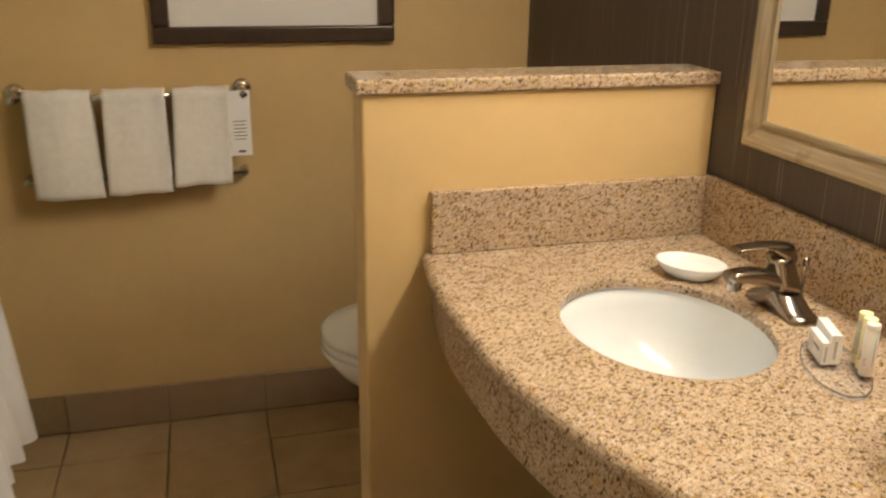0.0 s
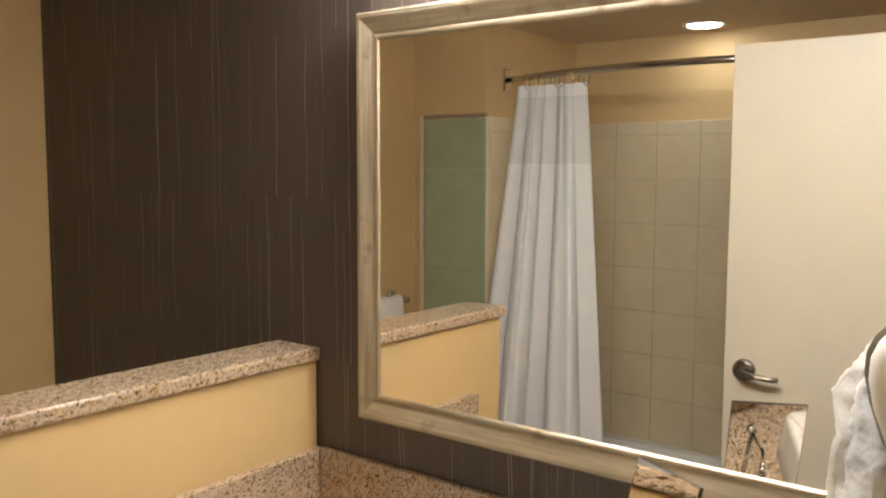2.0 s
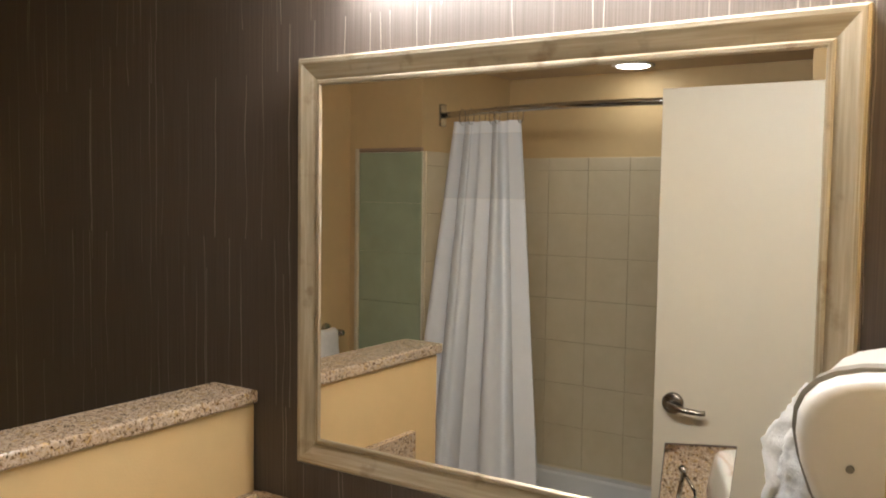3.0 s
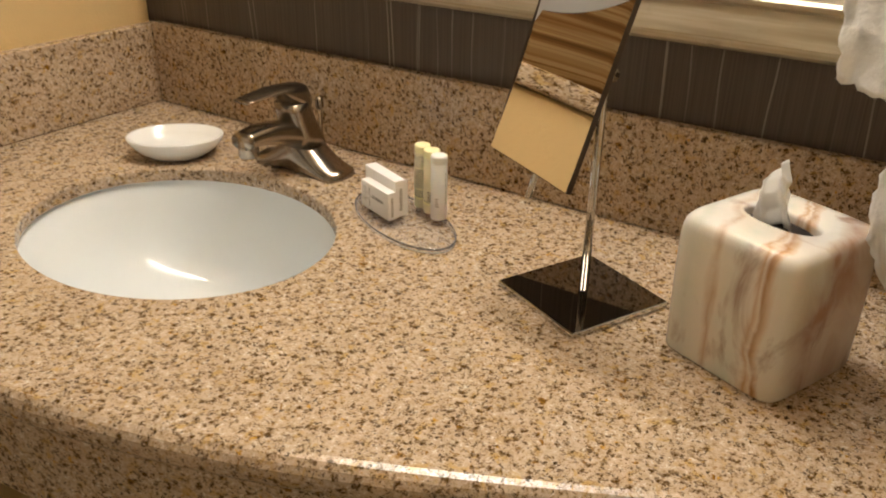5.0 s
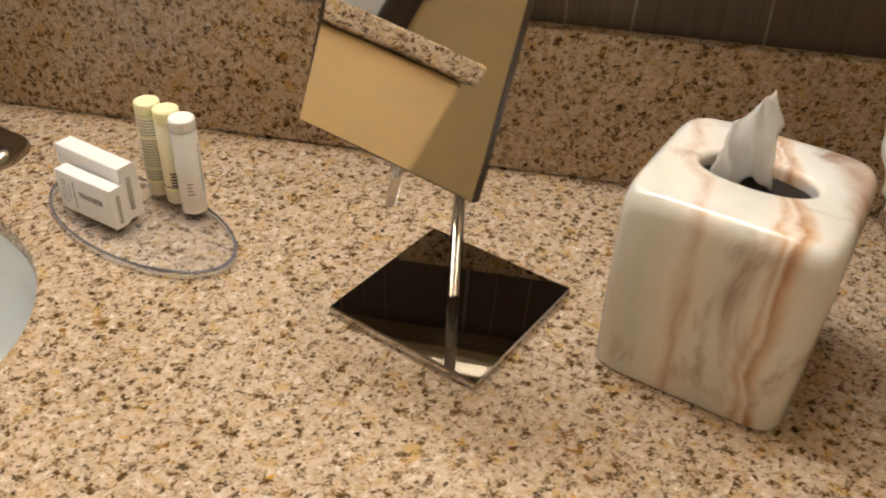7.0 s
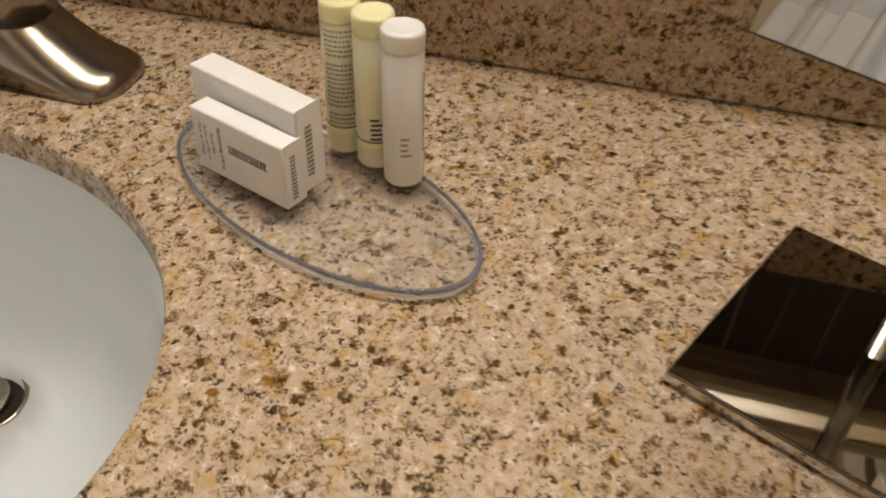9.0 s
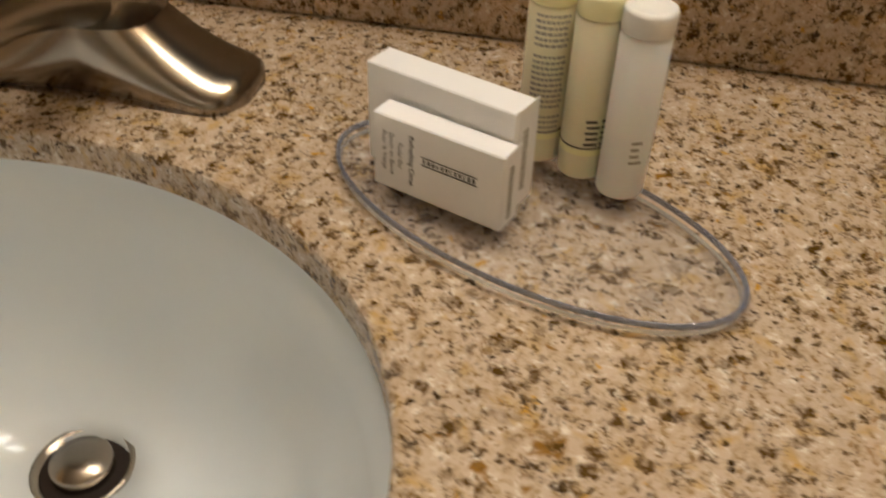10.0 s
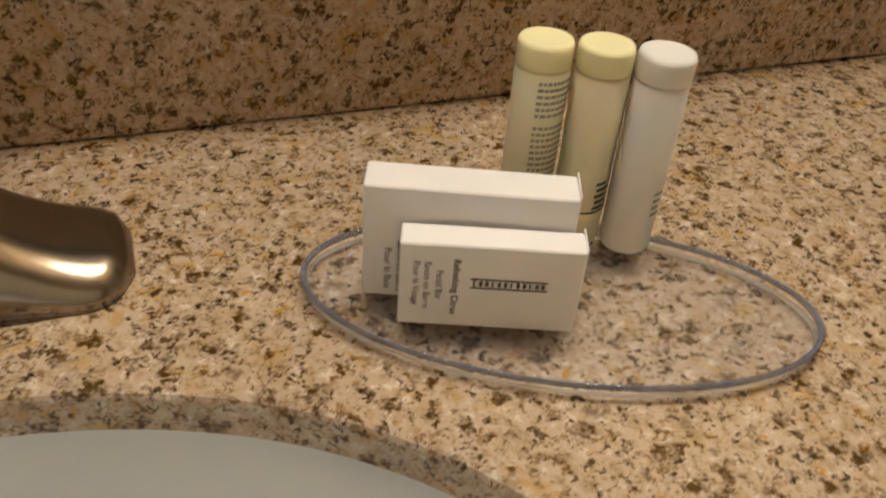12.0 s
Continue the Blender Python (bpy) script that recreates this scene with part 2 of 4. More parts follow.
SHELL_RIM = plain("grey_plastic", (0.24, 0.22, 0.185), 0.45, spread=0.04)
MAT_BOARD = plain("white_mat_board", (0.80, 0.80, 0.80), 0.15, spread=0.01)
ACRYLIC = see_through("clear_acrylic", (0.40, 0.40, 0.42), 0.075, 0.06)
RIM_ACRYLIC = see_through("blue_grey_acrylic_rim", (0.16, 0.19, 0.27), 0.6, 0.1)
GEL = plain("cloudy_white_bottle", (0.84, 0.84, 0.82), 0.3, spread=0.02)
CREAM = plain("cream_yellow_bottle", (0.82, 0.77, 0.56), 0.3, spread=0.02)
for gel in (GEL, CREAM):
    gb = gel.node_tree.nodes["Principled BSDF"]
    gb.inputs["Subsurface Weight"].default_value, gb.inputs["Subsurface Scale"].default_value = 0.15, 0.006
for thin in (TISSUE, PAPER):
    tb = thin.node_tree.nodes["Principled BSDF"]
    tb.inputs["Subsurface Weight"].default_value, tb.inputs["Subsurface Scale"].default_value = 0.6, 0.02
    tb.inputs["Subsurface Radius"].default_value = (1.0, 1.0, 0.95)
YELLOW = plain("pale_yellow_cap", (0.91, 0.87, 0.52), 0.35, spread=0.02)
WHITECAP = plain("frosted_white_cap", (0.84, 0.83, 0.80), 0.35, spread=0.02)
# pale colour stands in for light caught along the clear tray's lower edge
EDGE_SHINE = see_through("acrylic_edge_shine", (0.78, 0.77, 0.74), 0.32, 0.08)
# near-black colour that stands in for the shade inside gaps and openings
CAVITY_SHADE = plain("cavity_shade", (0.02, 0.012, 0.008), 0.95, spread=0.2)
GROUT = plain("tan_grout", (0.27, 0.19, 0.10), 0.9, spread=0.15, scale=40)
PALE_GROUT = plain("pale_grout", (0.74, 0.66, 0.48), 0.9, spread=0.08, scale=40)
FLOOR_TILE = tile_mat("beige_floor_tile", (0.40, 0.29, 0.16), (0.50, 0.37, 0.21), 0.35)
BASE_TILE = tile_mat("taupe_base_tile", (0.31, 0.215, 0.135), (0.38, 0.265, 0.17), 0.4)
WALL_TILE = tile_mat("glazed_cream_tile", (0.66, 0.56, 0.37), (0.72, 0.62, 0.43), 0.16, 0.04)
GREEN_TILE = tile_mat("glazed_sage_tile", (0.34, 0.38, 0.24), (0.39, 0.43, 0.28), 0.2, 0.03)
LAMP_GLOW = glow("lit_diffuser", (1.0, 0.94, 0.83), LAMP)
DOWN_GLOW = glow("lit_downlight", (1.0, 0.93, 0.82), DOWNLIGHT)
# glow of the fill light added in the hall, not an observed lamp
HALL_FILL_GLOW = glow("added_hall_fill", (1.0, 0.94, 0.83), HALL_FILL)


# ---- mesh tools ----
def finish(bm, name, material, smooth=False):
    bmesh.ops.recalc_face_normals(bm, faces=bm.faces)
    me = bpy.data.meshes.new(name)
    bm.to_mesh(me)
    bm.free()
    me.materials.append(material)
    if smooth:
        for p in me.polygons:
            p.use_smooth = True
    return me


def part(name, bm, material, parent=None, label="", smooth=False):
    ob = new(name, finish(bm, name, material, smooth))
    if parent:
        ob.parent = parent
    return tagged(ob, label)


def thing(name, at, label, category, group="", rz=0.0):
    e = new(name)
    e.empty_display_size = 0.05
    e.matrix_basis = pose(*at, 0, 0, rz)
    return tagged(e, label, category, group)


def box(bm, x0, x1, y0, y1, z0, z1):
    vs = [bm.verts.new((x, y, z)) for z in (z0, z1) for y in (y0, y1) for x in (x0, x1)]
    for f in ((0, 2, 3, 1), (4, 5, 7, 6), (0, 1, 5, 4), (2, 6, 7, 3), (0, 4, 6, 2), (1, 3, 7, 5)):
        bm.faces.new([vs[i] for i in f])
    return vs


def block(x0, x1, y0, y1, z0, z1, bevel=0.0, seg=2):
    bm = bmesh.new()
    box(bm, x0, x1, y0, y1, z0, z1)
    if bevel:
        bmesh.ops.bevel(bm, geom=bm.edges[:], offset=bevel, segments=seg, affect="EDGES", profile=0.5)
    return bm


def loft(rings, closed=True, ends=True, bm=None):
    """Rings of equal count joined one to the next."""
    bm = bm or bmesh.new()
    rows = [[bm.verts.new(p) for p in r] for r in rings]
    n = len(rows[0])
    for a, b in zip(rows, rows[1:]):
        for i in range(n if closed else n - 1):
            j = (i + 1) % n
            bm.faces.new((a[i], a[j], b[j], b[i]))
    if ends and closed:
        bm.faces.new(rows[0])
        bm.faces.new(rows[-1])
    return bm


def oval(cx, cy, z, a, b, n=32, power=2.0, rot=0.0):
    pts = []
    for i in range(n):
        t = 2 * math.pi * i / n
        c, s = math.cos(t), math.sin(t)
        x = a * math.copysign(abs(c) ** (2 / power), c)
        y = b * math.copysign(abs(s) ** (2 / power), s)
        pts.append((cx + x * math.cos(rot) - y * math.sin(rot), cy + x * math.sin(rot) + y * math.cos(rot), z))
    return pts


def turned(profile, n=28, cx=0.0, cy=0.0):
    return loft([oval(cx, cy, z, r, r, n) for r, z in profile])


def tube(points, radius, n=12, flat=1.0):
    """A tube along points; radius may be a list; flat squeezes it across its width."""
    ps = [Vector(p) for p in points]
    rs = radius if isinstance(radius, (list, tuple)) else [radius] * len(ps)
    rings = []
    for i, p in enumerate(ps):
        d = (ps[min(i + 1, len(ps) - 1)] - ps[max(i - 1, 0)]).normalized()
        side = d.cross(Vector((0, 0, 1)))
        side = side.normalized() if side.length > 1e-3 else Vector((0, 1, 0))
        up = side.cross(d).normalized()
        rings.append([tuple(p + rs[i] * (math.cos(t) * side + flat * math.sin(t) * up)) for t in (2 * math.pi * k / n for k in range(n))])
    return loft(rings)


def sheet_of(rows, offset):
    """A thin closed sheet: rows of points, and for each point the step to its other face."""
    return loft([[*row, *[tuple(a + b for a, b in zip(p, offset(p))) for p in reversed(row)]] for row in rows])


def structure(name, bm, material, label, category=""):
    ob = part(name, bm, material)
    return tagged(ob, label, category or name.split("_")[0], kind="structure")


def lettering(name, words, size, m, material, parent, bold=0.0):
    """Flat words in the built-in font, as a mesh, at the pose m."""
    cu = bpy.data.curves.new(name, "FONT")
    cu.body, cu.size, cu.align_x, cu.align_y, cu.offset = words, size, "LEFT", "CENTER", bold
    tmp = bpy.data.objects.new(name, cu)
    scene.collection.objects.link(tmp)
    me = bpy.data.meshes.new_from_object(tmp.evaluated_get(bpy.context.evaluated_depsgraph_get()))
    bpy.data.objects.remove(tmp)
    me.materials.clear()
    me.materials.append(material)
    ob = new(name, me)
    ob.parent = parent
    ob.matrix_basis = m
    return ob


# ---- structure ----
CEIL_Z = 2.115
structure("wall_east", block(0.015, 0.135, -1.25, 1.06, 0, CEIL_Z), PAPER_WALL, "dark brown wallpaper wall with thin pale dripping threads")
structure("wall_north", block(-2.42, 0.135, 1.06, 1.18, 0, CEIL_Z), PAINT, "golden tan painted wall behind the towel bar")
structure("wall_west", block(-2.42, -2.30, -0.735, 1.06, 0, CEIL_Z), PAINT, "golden tan painted wall above the bathtub")
structure("wall_tub_head", block(-2.2998, -1.59, 0.70, 1.0598, 0, CEIL_Z), PAINT, "golden tan painted wall at the tub head")
structure("wall_tub_end", block(-2.42, -1.50, -0.855, -0.735, 0, CEIL_Z), PAINT, "golden tan painted wall at the tub foot")
structure("wall_door_side", block(-1.62, -1.50, -1.25, -0.855, 0, CEIL_Z), PAINT, "golden tan painted wall behind the open door")
structure("wall_south_vanity", block(-0.62, 0.135, -1.37, -1.25, 0, CEIL_Z), PAINT, "golden tan painted wall beside the vanity")
structure("wall_vanity_side", block(-0.40, 0.0148, -1.2498, -1.139, 0, CEIL_Z), PAINT, "golden tan painted wall beside the vanity")
structure("wall_south_hinge", block(-1.62, -1.43, -1.37, -1.25, 0, CEIL_Z), PAINT, "golden tan painted wall by the door hinges")
structure("wall_south_header", block(-1.43, -0.62, -1.37, -1.25, 1.98, CEIL_Z), PAINT, "golden tan painted wall over the doorway")
structure("wall_hall_west", block(-2.12, -2.0, -2.9, -1.37, 0, CEIL_Z), PAINT, "golden tan painted hall wall")
structure("wall_hall_east", block(0.4, 0.52, -2.9, -1.37, 0, CEIL_Z), PAINT, "golden tan painted hall wall")
structure("wall_hall_end", block(-2.12, 0.52, -3.02, -2.9, 0, CEIL_Z), PAINT, "golden tan painted hall end wall")
structure("wall_hall_back_a", block(-2.12, -1.62, -1.37, -1.25, 0, CEIL_Z), PAINT, "golden tan painted hall wall")
structure("wall_hall_back_b", block(0.135, 0.52, -1.37, -1.25, 0, CEIL_Z), PAINT, "golden tan painted hall wall")
structure("ceiling", block(-2.42, 0.52, -3.02, 1.18, CEIL_Z, CEIL_Z + 0.1), CEIL, "warm cream painted ceiling")
floor = structure("floor", block(-2.42, 0.52, -3.02, 1.18, -0.12, -0.004), GROUT, "beige ceramic tile floor with dark joints")

# door frame in the doorway
jamb = tagged(thing("door_frame", (0, 0, 0), "cream painted door frame around the doorway", "door frame"), kind="structure")
part("jamb", block(-0.64, -0.62, -1.385, -1.235, 0, 1.98, 0.003), DOOR, jamb)
part("jamb", block(-1.43, -1.41, -1.385, -1.235, 0, 1.98, 0.003), DOOR, jamb)
part("head", block(-1.41, -0.64, -1.385, -1.235, 1.96, 1.98, 0.003), DOOR, jamb)
part("casing", block(-0.62, -0.555, -1.25, -1.232, 0, 2.045, 0.004), DOOR, jamb)
part("casing", block(-1.495, -1.43, -1.25, -1.232, 0, 2.045, 0.004), DOOR, jamb)
part("casing", block(-1.43, -0.62, -1.25, -1.232, 1.98, 2.045, 0.004), DOOR, jamb)

# half wall with its granite cap
half = structure("half_wall", block(-0.687, 0.015, 0.02, 0.115, 0, 1.168, 0.006), PAINT, "golden tan painted half wall beside the vanity")
cap = thing("granite_cap", (0, 0, 1.168), "speckled tan granite slab capping the half wall", "granite cap")
part("slab", block(-0.697, 0.0145, 0.009, 0.137, 0.0005, 0.027, 0.005, 3), GRANITE, cap)


# ---- vanity ----
FRONT = [(0.0, -0.578), (-0.06, -0.590), (-0.16, -0.600), (-0.28, -0.601), (-0.42, -0.596), (-0.55, -0.577), (-0.66, -0.548), (-0.76, -0.512), (-0.86, -0.467), (-0.96, -0.416), (-1.06, -0.364), (-1.15, -0.322), (-1.248, -0.30)]


def front_x(y, back=0.0):
    ys = [-p[0] for p in FRONT]
    return float(np.interp(-y, ys, [p[1] for p in FRONT])) + back


def smooth_front(n=60):
    ys = np.linspace(0.019, -1.1385, n)
    raw = np.array([front_x(min(0.0, y)) for y in np.linspace(0.019, -1.1385, n)])
    for _ in range(6):
        raw[1:-1] = (raw[:-2] + 2 * raw[1:-1] + raw[2:]) / 4
    return [(float(x), float(y)) for x, y in zip(raw, ys)]


SINK = (-0.293, -0.381, 0.154, 0.187)
Z = 0.87


def countertop():
    """Slab with a rounded front edge and an oval hole for the sink."""
    bm = bmesh.new()
    edge = smooth_front()
    n = len(edge)
    prof = []
    for k in range(9):
        a = math.pi * k / 8
        prof.append((0.016 * (1 - math.sin(a)), -0.016 + 0.016 * math.cos(a)))
    rows = [[bm.verts.new((x + dx, y, Z + dz)) for x, y in edge] for dx, dz in prof]
    for a, b in zip(rows, rows[1:]):
        for i in range(n - 1):
            bm.faces.new((a[i], a[i + 1], b[i + 1], b[i]))
    # top: from the hole outwards to the outline
    hole = oval(*SINK[:2], Z, SINK[2], SINK[3], 96)
    outline = [(x + 0.016, y) for x, y in edge] + [(0.0145, edge[-1][1]), (0.0145, -0.8), (0.0145, -0.4), (0.0145, 0.019)]

    def out(px, py):
        cx, cy = SINK[:2]
        dx, dy = px - cx, py - cy
        best = 9.0
        for (ax, ay), (bx, by) in zip(outline, outline[1:] + outline[:1]):
            den = dx * (by - ay) - dy * (bx - ax)
            if abs(den) < 1e-12:
                continue
            t = ((ax - cx) * (by - ay) - (ay - cy) * (bx - ax)) / den
            s = ((ax - cx) * dy - (ay - cy) * dx) / den
            if t > 0 and -1e-6 <= s <= 1 + 1e-6:
                best = min(best, t)
        return cx + dx * best, cy + dy * best

    # spread the rays so that the outline's corners and bends are met
    angles = sorted({round(math.atan2(y - SINK[1], x - SINK[0]), 5) for x, y in outline} | {round(-math.pi + 2 * math.pi * i / 120, 5) for i in range(120)})
    inner, shoulder, lip, outer, under = [], [], [], [], []
    for t in angles:
        c, s = math.cos(t), math.sin(t)
        r = 1 / math.sqrt((c / SINK[2]) ** 2 + (s / SINK[3]) ** 2)
        hx, hy = SINK[0] + r * c, SINK[1] + r * s
        lip.append(bm.verts.new((SINK[0] + (r + 0.0022) * c, SINK[1] + (r + 0.0022) * s, Z)))
        shoulder.append(bm.verts.new((SINK[0] + (r + 0.0007) * c, SINK[1] + (r + 0.0007) * s, Z - 0.0007)))
        inner.append(bm.verts.new((hx, hy, Z - 0.0024)))
        under.append(bm.verts.new((hx, hy, Z - 0.0160)))
        ox, oy = out(hx, hy)
        outer.append(bm.verts.new((ox, oy, Z)))
    m = len(angles)
    for i in range(m):
        j = (i + 1) % m
        bm.faces.new((lip[i], lip[j], outer[j], outer[i]))
        bm.faces.new((shoulder[i], shoulder[j], lip[j], lip[i]))
        bm.faces.new((inner[i], inner[j], shoulder[j], shoulder[i]))
        bm.faces.new((under[i], under[j], inner[j], inner[i]))
    return bm


counter = thing("vanity_counter", (0, 0, 0), "speckled tan granite vanity top with a bowed rounded front", "countertop")
top = part("top", countertop(), GRANITE, counter, smooth=False)
bm = bmesh.new()
edge = smooth_front()
loft([[(x + 0.022, y, Z - 0.034), (x + 0.022, y, Z - 0.135), (x + 0.042, y, Z - 0.135), (x + 0.042, y, Z - 0.034)] for x, y in edge], bm=bm)
part("apron", bm, GRANITE, counter)
part("backsplash", block(0.0, 0.0145, -1.1385, 0.0, Z + 0.0005, 0.993, 0.002), GRANITE, counter)
part("side_splash", block(-0.330, -0.0003, -1.1385, -1.1195, Z + 0.0005, 0.990, 0.002), GRANITE, counter)
part("side_splash", block(-0.562, 0.0145, 0.0, 0.0195, Z + 0.0005, 0.990, 0.002), GRANITE, counter)
for low, high in ((-1.26, -0.575), (-0.185, 0.03)):
    part("underside", loft([[(x + 0.03, y, Z - 0.05), (x + 0.03, y, Z - 0.036), (0.0145, y, Z - 0.036), (0.0145, y, Z - 0.05)] for x, y in edge if low < y < high]), PAINT, counter)

sink = thing("sink", (SINK[0], SINK[1], Z - 0.0165), "white oval undermount porcelain sink with metal drain", "sink")
levels = [(1.03, 0.0), (1.03, -0.004), (0.985, -0.012), (0.95, -0.03), (0.90, -0.055), (0.82, -0.082), (0.68, -0.106), (0.5, -0.121), (0.3, -0.129), (0.13, -0.132), (0.125, -0.14)]
part("bowl", loft([oval(0.104 * (1 - k), -0.011 * (1 - k), z, SINK[2] * k, SINK[3] * k, 64) for k, z in levels], ends=False), BOWL, sink, smooth=True)
drain = part("drain", turned([(0.0245, -0.1345), (0.0245, -0.1312), (0.022, -0.1312), (0.0205, -0.1345)], cx=0.092, cy=-0.009), NICKEL, sink, smooth=True)
part("stopper", turned([(0.0150, -0.140), (0.0150, -0.1275), (0.0140, -0.1258), (0.004, -0.1248)], cx=0.092, cy=-0.009), NICKEL, sink, smooth=True)
# black disc painted in for the shade around the stopper
part("drain_gap", turned([(0.0205, -0.1395), (0.0205, -0.1335)], cx=0.092, cy=-0.009), CAVITY_SHADE, sink)


# ---- faucet ----
def faucet(x, y):
    f = thing("faucet", (x, y, Z), "brushed nickel single-lever faucet behind the sink", "faucet")
    # base: two flat wings that rise into the column, arched underneath
    rings = []
    for k in range(33):
        y = -0.074 + 0.148 * k / 32
        q = abs(y) / 0.074
        high = 0.0125 + 0.058 * max(0.0, 1 - q / 0.97) ** 1.9
        low = 0.0005 + 0.004 * max(0.0, 1 - (q / 0.72) ** 2)
        half = 0.0265 * (1 - max(0, q - 0.8) ** 2 * 12) if q > 0.8 else 0.0265
        mid, hh = (high + low) / 2, (high - low) / 2
        if k in (0, 32):
            half, hh = half * 0.75, hh * 0.6
        rings.append([(half * math.copysign(abs(math.cos(t)) ** 0.8, math.cos(t)), y, low + 2 * hh * max(0.0, math.sin(t)) ** 0.85 - (0.0 if math.sin(t) > 0 else 0.0003)) for t in [2 * math.pi * i / 24 for i in range(24)]])
    part("base", loft(rings), NICKEL, f, smooth=True)
    rows = [(0.0245, 0.0300, 0.036), (0.0240, 0.0262, 0.052), (0.0225, 0.0228, 0.068), (0.0212, 0.0212, 0.084), (0.0208, 0.0206, 0.096)]
    part("column", loft([oval(-0.016 * (z - 0.036) / 0.06, 0, z, a, b, 40, 2.5) for a, b, z in rows]), NICKEL, f, smooth=True)
    # black block added under the arch to give the shade below the base
    part("foot", block(-0.012, 0.020, -0.03, 0.03, 0.0003, 0.010), CAVITY_SHADE, f)
    # spout towards the bowl: broad and flat on top
    rings = []
    for k in range(13):
        s = k / 12
        px, pz = -0.012 - 0.092 * s, 0.050 + 0.018 * math.sin(s * 1.9)
        w, h = 0.022 - 0.006 * s, 0.019 - 0.009 * s
        rings.append([(px, w * c[0], pz + h * c[1]) for c in [(math.copysign(abs(math.cos(t)) ** 0.75, math.cos(t)), math.copysign(abs(math.sin(t)) ** 0.75, math.sin(t))) for t in [2 * math.pi * i / 20 for i in range(20)]]])
    part("spout", loft(rings), NICKEL, f, smooth=True)
    part("aerator", turned([(0.0115, 0.045), (0.0125, 0.047), (0.0125, 0.068), (0.010, 0.072)], cx=-0.093), NICKEL, f, smooth=True)
    # lever: a cap over the column drawn out into a thin blade
    rings = []
    for k in range(15):
        s = k / 14
        px = 0.0060 - 0.104 * s
        topz = 0.117 + 0.004 * math.sin(min(1, s * 2.6) * math.pi / 2) - 0.005 * max(0, s - 0.4)
        thick = 0.036 * max(0.0, 1 - s / 0.46) ** 0.6 + 0.0062 - 0.002 * s
        if k == 0:
            topz, thick = 0.106, 0.022
        w = (0.0205 if s < 0.35 else 0.0205 - 0.011 * (s - 0.35)) * (0.72 if k == 0 else 0.92 if k == 1 else 1)
        rings.append([(px, w * math.copysign(abs(math.cos(t)) ** 0.7, math.cos(t)), topz - thick / 2 + thick / 2 * math.copysign(abs(math.sin(t)) ** 0.7, math.sin(t))) for t in [2 * math.pi * i / 20 for i in range(20)]])
    part("lever", loft(rings), NICKEL, f, smooth=True)
    f.scale = (1, 0.96, 0.95)
    part("lift_rod", tube([(0.034, 0, 0.005), (0.034, 0, 0.075)], 0.0025), NICKEL, f, smooth=True)
    part("lift_knob", turned([(0.003, 0.072), (0.0055, 0.076), (0.0055, 0.086), (0.003, 0.09)], 16, cx=0.034), NICKEL, f, smooth=True)
    return f


faucet(-0.083, -0.378)

# soap dish
dish = thing("soap_dish", (-0.149, -0.212, Z), "glossy white oval ceramic soap dish beside the faucet", "soap dish", rz=-50)
rows = [(0.036, 0.026, 0.0005), (0.038, 0.028, 0.003), (0.048, 0.036, 0.008), (0.0575, 0.0435, 0.018), (0.0625, 0.0465, 0.0265), (0.0622, 0.0463, 0.0285), (0.0598, 0.0440, 0.0280), (0.053, 0.039, 0.018), (0.042, 0.030, 0.0105), (0.022, 0.015, 0.0085), (0.004, 0.003, 0.008)]
part("bowl", loft([oval(0, 0, z, a, b, 48) for a, b, z in rows]), PORCELAIN, dish, smooth=True)

# ---- toiletries on their tray ----
tray_rot = math.degrees(math.atan2(-0.159, -0.072))
tray = thing("toiletry_tray", (-0.146, -0.583, Z), "clear acrylic oval tray with a blue-grey rim", "tray", rz=tray_rot)
plate = part("plate", loft([oval(0, 0, z, a, b, 72) for a, b, z in [(0.084, 0.038, 0.0035), (0.0865, 0.0405, 0.0038), (0.0865, 0.0405, 0.0072), (0.084, 0.038, 0.0075)]]), ACRYLIC, tray)
plate.visible_shadow = False
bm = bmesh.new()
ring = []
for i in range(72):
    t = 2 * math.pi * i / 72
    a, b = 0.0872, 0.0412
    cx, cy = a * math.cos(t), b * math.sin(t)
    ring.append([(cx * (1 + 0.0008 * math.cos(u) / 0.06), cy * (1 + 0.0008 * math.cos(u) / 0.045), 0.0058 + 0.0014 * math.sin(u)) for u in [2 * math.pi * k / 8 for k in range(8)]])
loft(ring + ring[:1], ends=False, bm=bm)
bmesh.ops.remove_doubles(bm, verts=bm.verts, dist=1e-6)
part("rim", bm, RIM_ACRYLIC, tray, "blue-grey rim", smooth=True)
# lower edge of the tray, its bright line painted as a pale ring
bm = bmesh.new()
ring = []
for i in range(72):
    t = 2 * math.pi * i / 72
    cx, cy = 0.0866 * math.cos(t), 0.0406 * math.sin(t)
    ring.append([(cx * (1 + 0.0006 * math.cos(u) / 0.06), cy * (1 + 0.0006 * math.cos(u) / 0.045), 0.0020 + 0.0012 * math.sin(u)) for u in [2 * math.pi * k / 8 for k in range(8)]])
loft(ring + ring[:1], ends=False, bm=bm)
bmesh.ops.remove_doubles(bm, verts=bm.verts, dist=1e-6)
part("lower_edge", bm, EDGE_SHINE, tray, "clear lower edge with its shine put in as pale colour", smooth=True)
for fx, fy in ((0.06, 0.012), (-0.06, 0.012), (0.06, -0.012), (-0.06, -0.012)):
    part("foot", turned([(0.004, 0.0003), (0.004, 0.0036)], 12, fx, fy), ACRYLIC, tray, smooth=True)

TRAY_Z = Z + 0.0082


